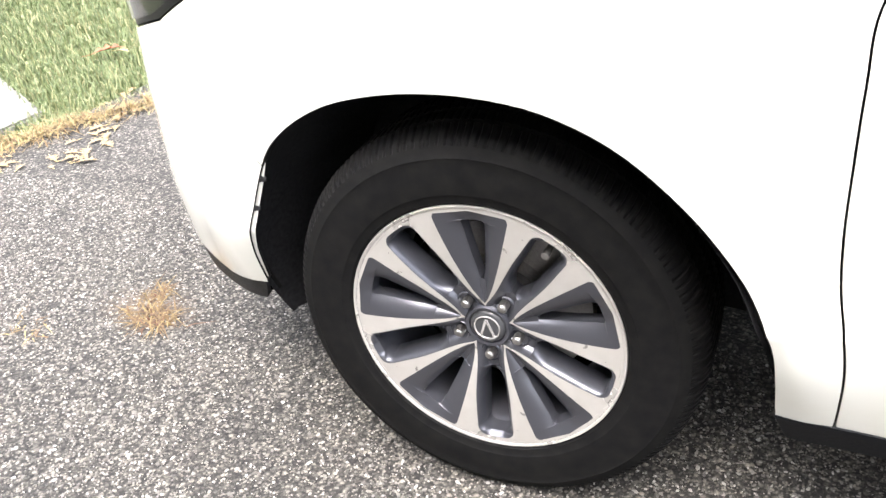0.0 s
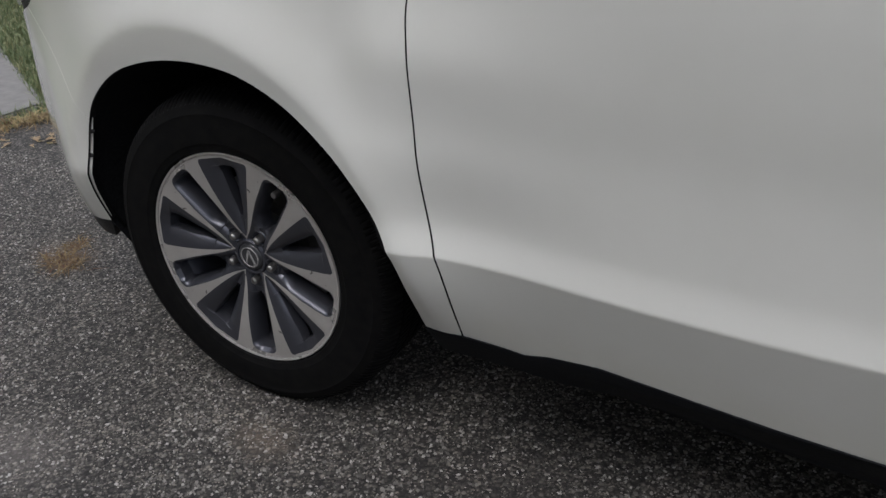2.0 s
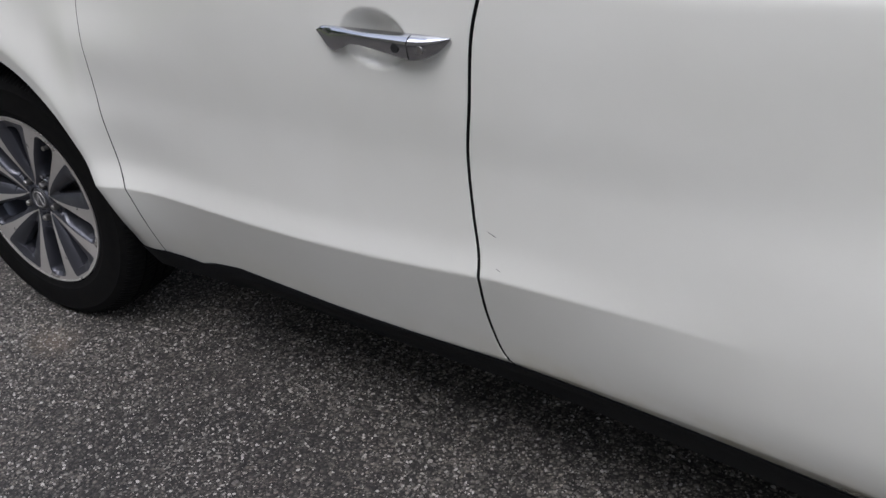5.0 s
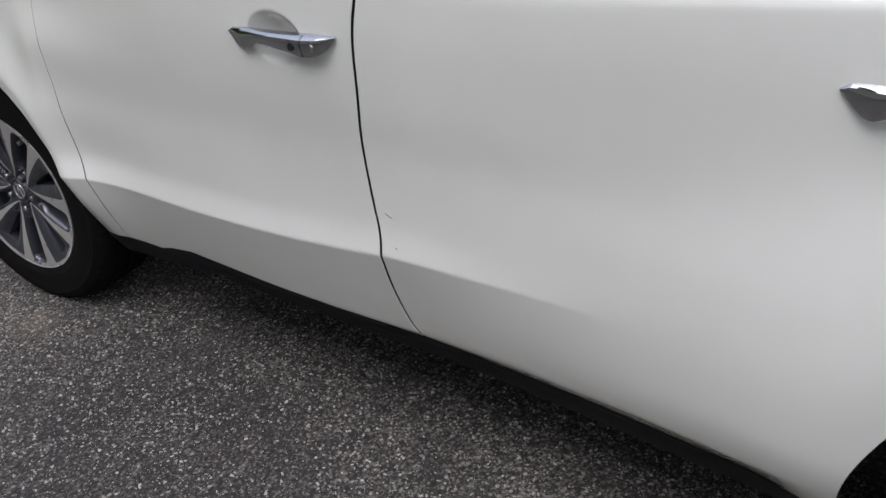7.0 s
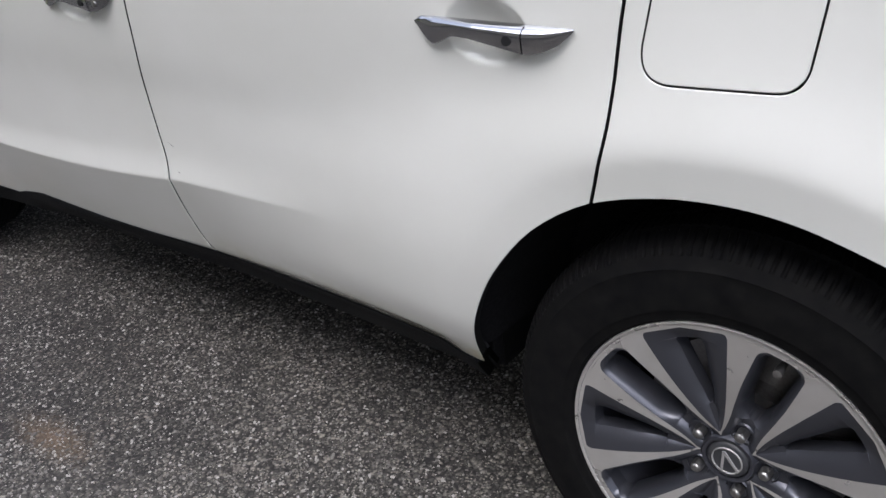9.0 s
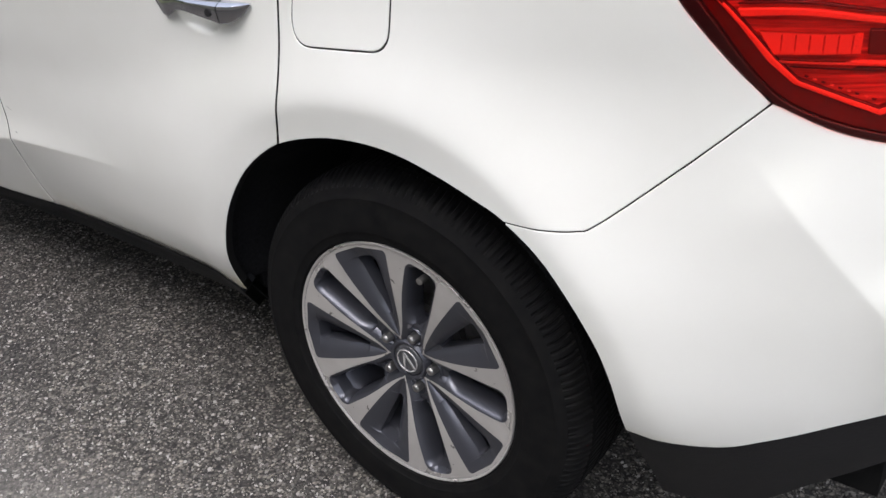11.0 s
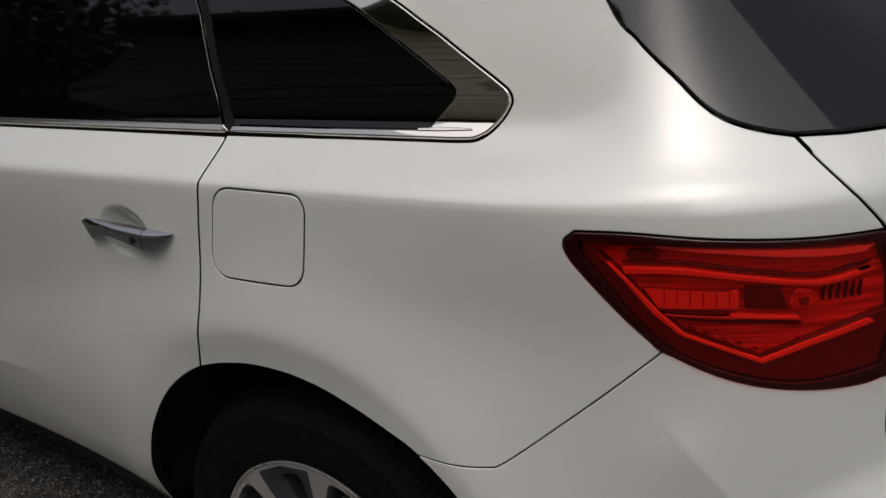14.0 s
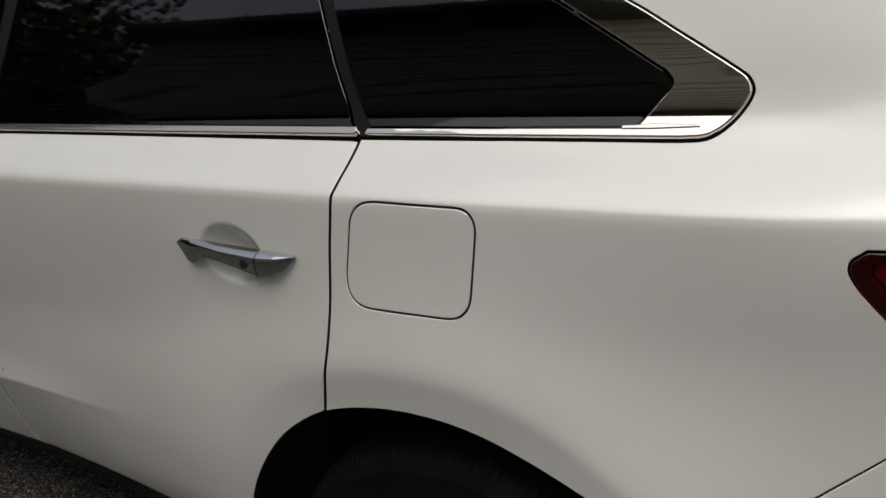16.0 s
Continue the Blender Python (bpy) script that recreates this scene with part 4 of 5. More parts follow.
crowned("hood", cross(-0.62, 0.80, 0.93, -0.24, 0.02), cross(0.05, 0.80, 1.07, -0.12, 0.06), PAINT)
crowned("windscreen", cross(0.02, 0.78, 1.08, -0.12, 0.06), cross(0.98, 0.60, 1.60, -0.10, 0.05), GLASS, "tinted windscreen")
crowned("roof", cross(0.96, 0.62, 1.60, -0.10, 0.06), cross(3.25, 0.62, 1.58, 0.05, 0.06), PAINT, crown=0.05)

# nose: bumper, grille and head lamps
front_side = [p for p in front_arch if p[0] < fa[0] and p[1] <= 0.639]
nose = [(U_NOSE, 0.42), (-1.0, 0.40), (-0.80, 0.376), (-0.65, 0.354)] + front_side[::-1] + [(-0.393, 0.640), (-0.54, 0.785), (-0.64, 0.862), (-0.80, 0.82), (-1.0, 0.77), (-1.2, 0.74), (U_NOSE, 0.74)]
panel("front_bumper", nose, PAINT, car, centre=True, gap=0.0003, plain=True)
for far in (False, True):
    panel("head_lamp", [(-0.655, 0.872), (-0.50, 0.945), (-0.55, 0.965), (-0.80, 0.93), (-1.10, 0.86), (-1.14, 0.80), (-1.0, 0.79), (-0.80, 0.838)], LAMP_CLEAR, car, "clear head lamp", raised=0.004, far=far, gap=0.0, backed=True)
    panel("lamp_seal", [(-0.642, 0.864), (-0.485, 0.938), (-0.52, 0.97), (-0.80, 0.94), (-1.11, 0.87), (-1.16, 0.79), (-1.0, 0.775), (-0.80, 0.825)], BLACK_TRIM, car, raised=-0.004, far=far, gap=0.0)
panel("grille", [(-1.20, 0.75), (-1.16, 0.86), (U_NOSE, 0.90), (U_NOSE, 0.62), (-1.30, 0.66)], BLACK_TRIM, car, "dark front grille", raised=0.004, centre=True, gap=0.004)
lip = [(-0.49, 0.350), (-0.65, 0.358), (-0.80, 0.380), (-1.0, 0.404), (U_NOSE, 0.424), (U_NOSE, 0.33), (-1.0, 0.31), (-0.80, 0.29), (-0.65, 0.285), (-0.52, 0.29)]
panel("front_lip", lip, BLACK_TRIM, car, "black plastic front lip", raised=-0.006, centre=True, gap=0.0)


def arch_liner(cx, cz, r, far):
    """The felt tub inside a wheel arch."""
    bm = bmesh.new()
    ring = []
    ys = (0.030, 0.06, 0.10, 0.36)
    rs = (r + 0.006, r + 0.010, r + 0.002, r - 0.012)
    wide = 1.055
    n = 48
    for i in range(n + 1):
        a = radians(-8 + (202 if cx < 1 else 186) * i / n)
        rib = 0.006 * (1 if i % 6 < 2 else 0)
        edge_u, edge_z = cx + (r + 0.006) * wide * math.cos(a), cz + (r + 0.006) * math.sin(a)
        lip = float(skin(edge_u, edge_z)[0][1]) + 0.008
        ring.append([bm.verts.new((cx + (q - (rib if k > 1 else 0)) * wide * math.cos(a), (lip if k == 0 else max(y, lip + 0.02 * k)), cz + (q - (rib if k > 1 else 0)) * math.sin(a))) for k, (y, q) in enumerate(zip(ys, rs))] + [bm.verts.new((cx + 0.1 * math.cos(a), 0.37, cz + 0.1 * math.sin(a)))])
    for a, b in zip(ring, ring[1:]):
        for k in range(len(a) - 1):
            bm.faces.new((a[k], b[k], b[k + 1], a[k + 1]))
    if far:
        for v in bm.verts:
            v.co.y = 2 * YC - v.co.y
    bmesh.ops.recalc_face_normals(bm, faces=bm.faces)
    part("arch_liner", bm, LINER, car, "" if far else "black felt wheel arch liner", smooth=50)


for far in (False, True):
    for cx, cz, r in ARCHES:
        arch_liner(cx, cz, r, far)
    for x0 in (0.486, 2.326):
        bm = bmesh.new()
        box(bm, x0, x0 + 0.012, 0.12 if not far else 2 * YC - 0.44, 0.44 if not far else 2 * YC - 0.12, 0.300, 0.42, 0.004)
        part("splash_panel", bm, LINER, car, "" if far else "black splash panel in the wheel arch")

# ---------------------------------------------------------------- wheels
# built about the origin with the outer side towards -y; the hub's cap face lies at y = 0


def tyre_mesh():
    """Sidewall and tread, with lateral grooves cut into the shoulders."""
    prof = [(0.240, -0.010), (0.2485, -0.0190), (0.256, -0.0255), (0.268, -0.0270), (0.271, -0.0288), (0.292, -0.0305), (0.312, -0.0300), (0.330, -0.0270), (0.334, -0.0280),
            (0.345, -0.0220), (0.352, -0.0190), (0.362, -0.0095), (0.3685, 0.0030), (0.3725, 0.0135), (0.3745, 0.0195), (0.3750, 0.0222),
            (0.368, 0.0235), (0.368, 0.0305), (0.3757, 0.0320), (0.3765, 0.062), (0.3765, 0.068), (0.369, 0.0695), (0.369, 0.0775), (0.3765, 0.079),
            (0.3765, 0.108), (0.369, 0.1095), (0.369, 0.1175), (0.3765, 0.119), (0.3755, 0.150), (0.368, 0.152), (0.368, 0.159), (0.375, 0.161), (0.3735, 0.177), (0.367, 0.197),
            (0.350, 0.212), (0.310, 0.222), (0.262, 0.214), (0.240, 0.192)]
    n = 900
    bm = bmesh.new()
    rings = []
    rnd = random.Random(4)
    pitch = [rnd.choice((5, 6, 6)) for _ in range(180)]
    groove = set()
    k = 0
    for p in pitch:
        if k < n:
            groove.update((k, k + 1))
        k += p
    for r, y in prof:
        ring = []
        for i in range(n):
            q = r
            if i in groove and r > 0.351 and not (0.022 < y < 0.157 and r < 0.372):
                cut = 0.005 if (y < 0.022 or y > 0.157) else 0.002
                q -= cut * min(1, (r - 0.351) / 0.012)
            a = 2 * math.pi * (i + max(0, y) * 60) / n
            ring.append(bm.verts.new((q * math.cos(a), y, q * math.sin(a))))
        rings.append(ring)
    for a, b in zip(rings, rings[1:]):
        for i in range(n):
            j = (i + 1) % n
            bm.faces.new((a[i], a[j], b[j], b[i]))
    # the tread is pressed flat where it stands
    for v in bm.verts:
        if v.co.z < -HUB_Z + 0.0005:
            v.co.z = -HUB_Z + 0.0005
    bmesh.ops.recalc_face_normals(bm, faces=bm.faces)
    mesh = bpy.data.meshes.new("tyre")
    bm.to_mesh(mesh)
    bm.free()
    mesh.shade_smooth()
    mesh.set_sharp_from_angle(angle=radians(24))
    return mesh


def arm_mesh(side):
    """Half of one V of the wheel: a turned arm between the dished pocket inside the V and the opening at a nut.

    Rows run outwards; along each row lie the slot, the pocket's slope, the turned face, the rounded shoulder and the opening.
    """
    tip, pocket_end, slot0, slot1, open0, open1, mouth_end = 0.050, 0.2405, 0.098, 0.219, 0.089, 0.2275, 0.2350
    mouth_r = [0.043, 0.05, 0.055, 0.07, 0.09, 0.11, 0.135, 0.16, 0.19, 0.235]
    mouth_w = [0.0265, 0.0275, 0.0266, 0.0258, 0.0268, 0.0289, 0.0314, 0.0334, 0.0342, 0.0350]

    def corner(r, end, c):
        return c * (1 - math.sqrt(max(0.0, 1 - (max(0.0, r - end + c) / c) ** 2)))

    def row(r):
        whole = radians(36)
        pocket = 0.0
        if tip < r <= pocket_end:
            pocket = (0.0690 * ((r - tip) / (pocket_end - tip)) ** 0.76 - corner(r, pocket_end, 0.012)) / r
        slot = pocket * 0.25
        if slot0 <= r <= slot1:
            slot = min(pocket * 0.6, (0.003 + 0.0185 * ((r - slot0) / (slot1 - slot0)) ** 0.8 - corner(r, slot1, 0.007)) / r)
        wide = hole = 0.0
        if r <= mouth_end:
            wide = (float(pchip(mouth_r, mouth_w, r)) - corner(r, mouth_end, 0.016)) / r
            hole = wide * 0.4
        if open0 <= r <= open1:
            hole = min(wide * 0.82, (0.0175 * min(1, ((r - open0) / 0.03 + 0.02)) ** 0.5 + 0.008 * (r - open0) / 0.14 - corner(r, open1, 0.012)) / r)
        return slot, pocket, whole - wide, whole - hole, whole

    rs = sorted({round(v, 5) for v in [*np.linspace(0.043, 0.2446, 62), *np.linspace(0.215, 0.2425, 30), *np.linspace(tip, 0.062, 10), *np.linspace(0.086, 0.105, 14),
                                       slot0, slot1, slot1 + 3e-4, open0, open0 - 3e-4, open1, open1 + 3e-4, mouth_end, mouth_end + 3e-4, pocket_end, pocket_end + 3e-4]})
    cuts = (3, 8, 5, 7, 4)
    bm = bmesh.new()
    rows = []
    for r in rs:
        ends = (0.0,) + row(r)
        t = min(1.0, max(0.0, (r - 0.046) / 0.198))
        face = 0.001 - 0.016 * math.sin(math.pi * 0.5 * min(1, t * 1.1)) - 0.007 * t
        deep_v = 0.015 * min(1, max(0, pocket_end - r) / 0.040) ** 0.75 * min(1, max(0, r - tip) / 0.07) ** 0.8
        deep_h = (0.011 + 0.012 * smooth_step(r, 0.078, 0.115)) * min(1, max(0, mouth_end - r) / 0.020) ** 0.8
        line = []
        for k, n in enumerate(cuts):
            for i in range(n + (k == 4)):
                q = i / n
                f = ends[k] + (ends[k + 1] - ends[k]) * q
                d = (deep_v, deep_v * (0.38 * (1 - q) + 0.62 * (1 - q) ** 3), 0.0, deep_h * (0.34 * q + 0.66 * q**3), deep_h)[k]
                line.append(bm.verts.new((side * r * math.sin(f), face + d, r * math.cos(f))))
        rows.append(line)
    kind = [k for k, n in enumerate(cuts) for _ in range(n)]
    for a, b, ra_, rb_ in zip(rows, rows[1:], rs, rs[1:]):
        for j, k in enumerate(kind):
            if (k == 0 and ra_ >= slot0 and rb_ <= slot1) or (k == 4 and ra_ >= open0 and rb_ <= open1):
                continue
            f = bm.faces.new((a[j], a[j + 1], b[j + 1], b[j]))
            f.material_index = 0 if k == 2 else 1
    loose = [v for v in bm.verts if not v.link_faces]
    bmesh.ops.delete(bm, geom=loose, context="VERTS")
    bmesh.ops.remove_doubles(bm, verts=bm.verts[:], dist=2e-5)
    bmesh.ops.dissolve_degenerate(bm, edges=bm.edges[:], dist=1e-5)
    bmesh.ops.recalc_face_normals(bm, faces=bm.faces)
    if sum(f.normal.y * f.calc_area() for f in bm.faces) > 0:
        bmesh.ops.reverse_faces(bm, faces=bm.faces[:])

    def inner(e):
        m = (e.verts[0].co + e.verts[1].co) / 2
        f, r = math.atan2(abs(m.x), m.z), math.hypot(m.x, m.z)
        return len(e.link_faces) == 1 and 0.0005 < f < radians(36) - 0.0005 and 0.047 < r < 0.242

    made = bmesh.ops.extrude_edge_only(bm, edges=[e for e in bm.edges if inner(e)])["geom"]
    for v in made:
        if isinstance(v, bmesh.types.BMVert):
            v.co.y += 0.026
            v.co.x, v.co.z = v.co.x * 0.995, v.co.z * 0.995
    for f in {f for g in made if isinstance(g, bmesh.types.BMEdge) for f in g.link_faces}:
        f.material_index = 1
    return mesh_of(bm, "spoke", [ALLOY_FACE, ALLOY_GREY], 26)


def lug_mesh():
    bm = bmesh.new()
    bmesh.ops.create_cone(bm, cap_ends=True, segments=6, radius1=0.0105, radius2=0.0095, depth=0.018, matrix=Matrix.Translation((0, -0.001, 0)) @ Matrix.Rotation(radians(90), 4, "X"))
    bmesh.ops.bevel(bm, geom=[e for e in bm.edges], offset=0.0014, segments=2, affect="EDGES")
    bmesh.ops.create_uvsphere(bm, u_segments=12, v_segments=6, radius=0.0078, matrix=Matrix.Translation((0, -0.009, 0)) @ Matrix.Diagonal((1, 0.5, 1, 1)))
    mesh = bpy.data.meshes.new("lug_nut")
    bm.to_mesh(mesh)
    bm.free()
    mesh.shade_smooth()
    mesh.set_sharp_from_angle(angle=radians(35))
    mesh.materials.append(STEEL)
    return mesh


def mesh_of(bm, name, mats, angle=40):
    mesh = bpy.data.meshes.new(name)
    bm.to_mesh(mesh)
    bm.free()
    mesh.shade_smooth()
    mesh.set_sharp_from_angle(angle=radians(angle))
    for m in mats:
        mesh.materials.append(m)
    return mesh


def caliper_mesh():
    bm = bmesh.new()
    box(bm, -0.055, 0.055, 0.055, 0.13, 0.105, 0.175, 0.012)
    box(bm, -0.030, 0.030, 0.048, 0.06, 0.115, 0.165, 0.004)
    box(bm, -0.075, -0.055, 0.06, 0.10, 0.11, 0.15, 0.006)
    box(bm, 0.055, 0.075, 0.06, 0.10, 0.11, 0.15, 0.006)
    return mesh_of(bm, "caliper", [CAST])


def emblem_mesh():
    """A plain ring with two leaning bars."""
    bm = lathe([(0.0215, -0.0030), (0.0222, -0.0048), (0.0238, -0.0048), (0.0245, -0.0030)], 40)
    for s in (-1, 1):
        m = Matrix.Translation((s * 0.0062, -0.0040, 0.0)) @ Matrix.Rotation(s * radians(-20), 4, "Y")
        bmesh.ops.create_cube(bm, size=1.0, matrix=m @ Matrix.Diagonal((0.0042, 0.0024, 0.036, 1)))
    return mesh_of(bm, "emblem", [BADGE], 30)


TYRE_MESH = tyre_mesh()
TYRE_MESH.materials.append(TYRE)
RIM_MESH = mesh_of(lathe([(0.2498, -0.016), (0.2508, -0.0215), (0.2494, -0.0245), (0.2470, -0.0242), (0.2445, -0.0225), (0.2420, -0.017), (0.2400, 0.002), (0.232, 0.016), (0.222, 0.050), (0.212, 0.092),
                          (0.212, 0.172), (0.241, 0.202)], 120, [0, 0, 0, 0, 1, 1, 1, 1, 1, 1, 1]), "wheel", [ALLOY_FACE, ALLOY_GREY], 50)
HUB_MESH = mesh_of(lathe([(0.0, 0.004), (0.033, 0.004), (0.0345, -0.001), (0.040, -0.002), (0.0435, 0.006), (0.047, 0.013), (0.068, 0.013), (0.076, 0.018), (0.082, 0.05), (0.02, 0.06)], 60), "hub", [ALLOY_GREY], 40)
CAP_MESH = mesh_of(lathe([(0.0, -0.003), (0.026, -0.003), (0.031, -0.001), (0.0325, 0.003)], 48), "hub_cap", [CAP_GREY], 50)
EMBLEM_MESH = emblem_mesh()
LUG_MESH = lug_mesh()
POCKET_MESH = mesh_of(lathe([(0.0165, 0.006), (0.0175, 0.003), (0.0190, 0.004), (0.0205, 0.016)], 24), "lug_pocket", [ALLOY_GREY], 60)
DISC_MESH = mesh_of(lathe([(0.05, 0.056), (0.093, 0.058), (0.098, 0.085), (0.165, 0.085), (0.166, 0.087), (0.166, 0.109), (0.09, 0.110)], 72, [1, 0, 0, 0, 0, 0]), "brake_disc", [STEEL, CAST], 40)
BACKING_MESH = mesh_of(lathe([(0.0, 0.150), (0.200, 0.150), (0.205, 0.120)], 48), "dust_shield", [UNDER], 40)
CALIPER_MESH = caliper_mesh()
VALVE_MESH = mesh_of(lathe([(0.0, -0.020), (0.0042, -0.019), (0.0046, -0.008), (0.0036, -0.007), (0.0036, 0.012), (0.006, 0.014), (0.007, 0.022)], 14), "valve", [STEEL, BLACK_TRIM], 40)
SPOKES = [arm_mesh(-1), arm_mesh(1)]


def add_piece(name, mesh, parent, m=None, label=""):
    ob = new(name, mesh)
    ob.parent = parent
    ob.matrix_basis = m if m is not None else Matrix()
    if label:
        ob["label"] = label
    return ob


def wheel(x, far, lug_angle, steer=0.0):
    """A wheel on its hub. lug_angle: where the lowest nut stands, in degrees clockwise from straight down."""
    w = new("wheel", RIM_MESH)
    w.parent = car
    w.matrix_parent_inverse = car.matrix_basis.inverted()
    y = 0.045 if not far else 2 * YC - 0.045
    w.matrix_basis = pose(x, y, HUB_Z, 0, 0, (180 if far else 0) + steer)
    w["label"] = "grey and bright-turned alloy wheel with ten spokes"
    add_piece("tyre", TYRE_MESH, w, None, "black rubber tyre")
    turn = Matrix.Rotation(radians(lug_angle), 4, "Y")
    for i in range(5):
        step = turn @ Matrix.Rotation(radians(72 * i), 4, "Y")
        for mesh in SPOKES:
            add_piece("spoke", mesh, w, step)
        between = step @ Matrix.Rotation(radians(36), 4, "Y")
        add_piece("lug_nut", LUG_MESH, w, between @ Matrix.Translation((0, 0.002, 0.0572)))
        add_piece("lug_pocket", POCKET_MESH, w, between @ Matrix.Translation((0, 0.0, 0.0572)))
    add_piece("hub", HUB_MESH, w)
    add_piece("hub_cap", CAP_MESH, w)
    add_piece("emblem", EMBLEM_MESH, w, turn, "plain chrome ring emblem")
    add_piece("brake_disc", DISC_MESH, w, None, "steel brake disc")
    add_piece("dust_shield", BACKING_MESH, w)
    add_piece("caliper", CALIPER_MESH, w, Matrix.Rotation(radians(-75 if x < 1 else 75), 4, "Y"))
    add_piece("valve", VALVE_MESH, w, Matrix.Rotation(radians(lug_angle + 36), 4, "Y") @ Matrix.Translation((0, 0.004, 0.210)) @ Matrix.Diagonal((1.5, 1.4, 1.5, 1)))
    return w


wheel(FRONT_HUB, False, -2.0, 8.5)
wheel(REAR_HUB, False, -18.0)
wheel(FRONT_HUB, True, 20.0, 8.5)
wheel(REAR_HUB, True, 50.0)

# ---------------------------------------------------------------- door handles


def door_handle(cx, cz, lead, door, key):
    """A chrome pull across the scoop in the door, and the fixed cap behind it."""
    ends = float(skin(cx - 0.14, cz)[0][1]), float(skin(cx + 0.14, cz)[0][1])

    def flat(u):
        return float(np.interp(u, [cx - 0.14, cx + 0.14], ends)) - 0.001

    def bar(name, u0, u1, shape, label):
        """A closed bar: narrow lit top, ridge, long face leaning in towards the lower edge."""
        bm = bmesh.new()
        n = 40
        rows = []
        for i in range(n + 1):
            u = u0 + (u1 - u0) * i / n
            x = u - cx
            lo, hi, out = shape(x if x > 0 else x * 0.14 / lead)
            base = flat(u)
            tall = hi - lo
            rise = min(0.006, tall * 0.25)
            sec = [(0.0, hi), (0.45, hi - tall * 0.05), (0.82, hi - tall * 0.17), (0.97, hi - tall * 0.26), (1.0, hi - tall * 0.31), (0.985, hi - tall * 0.46), (0.93, hi - tall * 0.72), (0.82, lo + tall * 0.04), (0.68, lo), (0.25, lo + tall * 0.03), (-0.1, lo + tall * 0.2), (-0.1, hi - tall * 0.2)]
            rows.append([bm.verts.new((u, base - out * f, cz + z)) for f, z in sec])
        for a, b in zip(rows, rows[1:]):
            for k in range(12):
                bm.faces.new((a[k], b[k], b[(k + 1) % 12], a[(k + 1) % 12]))
        bm.faces.new(rows[0])
        bm.faces.new(rows[-1][::-1])
        bmesh.ops.recalc_face_normals(bm, faces=bm.faces)
        return part(name, bm, CHROME, door, label, smooth=28)

    def pull(x):
        lo = pchip([-0.140, -0.101, -0.085, -0.057, -0.032, 0.004, 0.066], [0.000, -0.029, -0.024, -0.0135, -0.0132, -0.0170, -0.0255], x)
        hi = np.interp(x, [-0.140, -0.128, -0.08, 0.066], [0.0015, 0.0085, 0.0105, 0.0130])
        return float(lo), float(hi), float(np.interp(x, [-0.140, -0.10, -0.02, 0.066], [0.003, 0.010, 0.017, 0.018]))

    def cap(x):
        return float(pchip([0.066, 0.085, 0.115, 0.139], [-0.0255, -0.0230, -0.011, 0.010], x)), float(np.interp(x, [0.066, 0.139], [0.0130, 0.0135])), float(np.interp(x, [0.066, 0.10, 0.139], [0.018, 0.014, 0.003]))

    bar("handle_pull", cx - lead, cx + 0.0655, pull, "chrome door pull")
    bar("handle_cap", cx + 0.0675, cx + 0.139, cap, "chrome cap behind the pull")

    def disc(name, x, z, out, r, mat, label):
        bm = bmesh.new()
        bmesh.ops.create_cone(bm, cap_ends=True, segments=24, radius1=r, radius2=r * 0.9, depth=0.006, matrix=Matrix.Translation((cx + x, flat(cx + x) - out + 0.001, cz + z)) @ Matrix.Rotation(radians(82), 4, "X"))
        part(name, bm, mat, door, label, smooth=40)

    disc("handle_button", 0.043, -0.007, 0.0170, 0.0078, BLACK_TRIM, "small round black button")
    if key:
        disc("key_lock", 0.089, -0.006, 0.0150, 0.0066, STEEL, "round metal key lock")


door_handle(*HANDLES[0][:2], 0.140, near["front_door"], True)
door_handle(*HANDLES[1][:2], 0.130, near["rear_door"], False)


def scratch(a, c):
    """A thin grey scrape in the lacquer."""
    (u0, z0), (u1, z1) = a, c
    panel("scratch", [(u0, z0), (u1, z1 - 0.0006), (u1 + 0.001, z1 + 0.0005), (u0, z0 + 0.0012)], CAST, near["rear_door"], "thin grey scratch", raised=0.0009, thick=0.0008, gap=0.0, du=0.01, dz=0.02)


scratch((1.584, 0.668), (1.600, 0.662))
scratch((1.600, 0.606), (1.607, 0.604))

# ---------------------------------------------------------------- surroundings
LEAF_GREEN = speckled("dark_foliage", (0.03, 0.05, 0.018), (0.075, 0.10, 0.04), 0.8, 3)
BARK = speckled("bark", (0.06, 0.05, 0.04), (0.12, 0.10, 0.08), 0.9, 12, 0.6)


def varied(name, tones, rough=0.7, **more):
    """A material whose tone changes from piece to piece of one mesh."""
    m, nodes, links, sh = material(name, tones[0], rough, **more)
    g = nodes.new("ShaderNodeNewGeometry")
    r = ramp_node(nodes, links, g.outputs["Random Per Island"], [(k / max(1, len(tones) - 1), c) for k, c in enumerate(tones)])
    links.new(r.outputs[0], sh.inputs["Base Color"])
    return m


STONE = varied("stone_chips", [(0.035, 0.032, 0.029), (0.07, 0.065, 0.059), (0.12, 0.112, 0.102), (0.20, 0.188, 0.170), (0.38, 0.362, 0.335)], 0.75)
GRASS = varied("grass_blades", [(0.06, 0.085, 0.03), (0.095, 0.125, 0.048), (0.145, 0.175, 0.075), (0.28, 0.26, 0.14)], 0.6)
STRAW = varied("dry_straw", [(0.10, 0.06, 0.03), (0.19, 0.13, 0.055), (0.30, 0.24, 0.11), (0.09, 0.045, 0.025)], 0.8)
LEAF = varied("fallen_leaves", [(0.34, 0.26, 0.11), (0.45, 0.38, 0.18), (0.24, 0.16, 0.08), (0.50, 0.44, 0.27)], 0.6)
BROWN_STRAW = varied("brown_straw", [(0.06, 0.035, 0.02), (0.13, 0.085, 0.04), (0.20, 0.15, 0.07), (0.08, 0.035, 0.02)], 0.85)
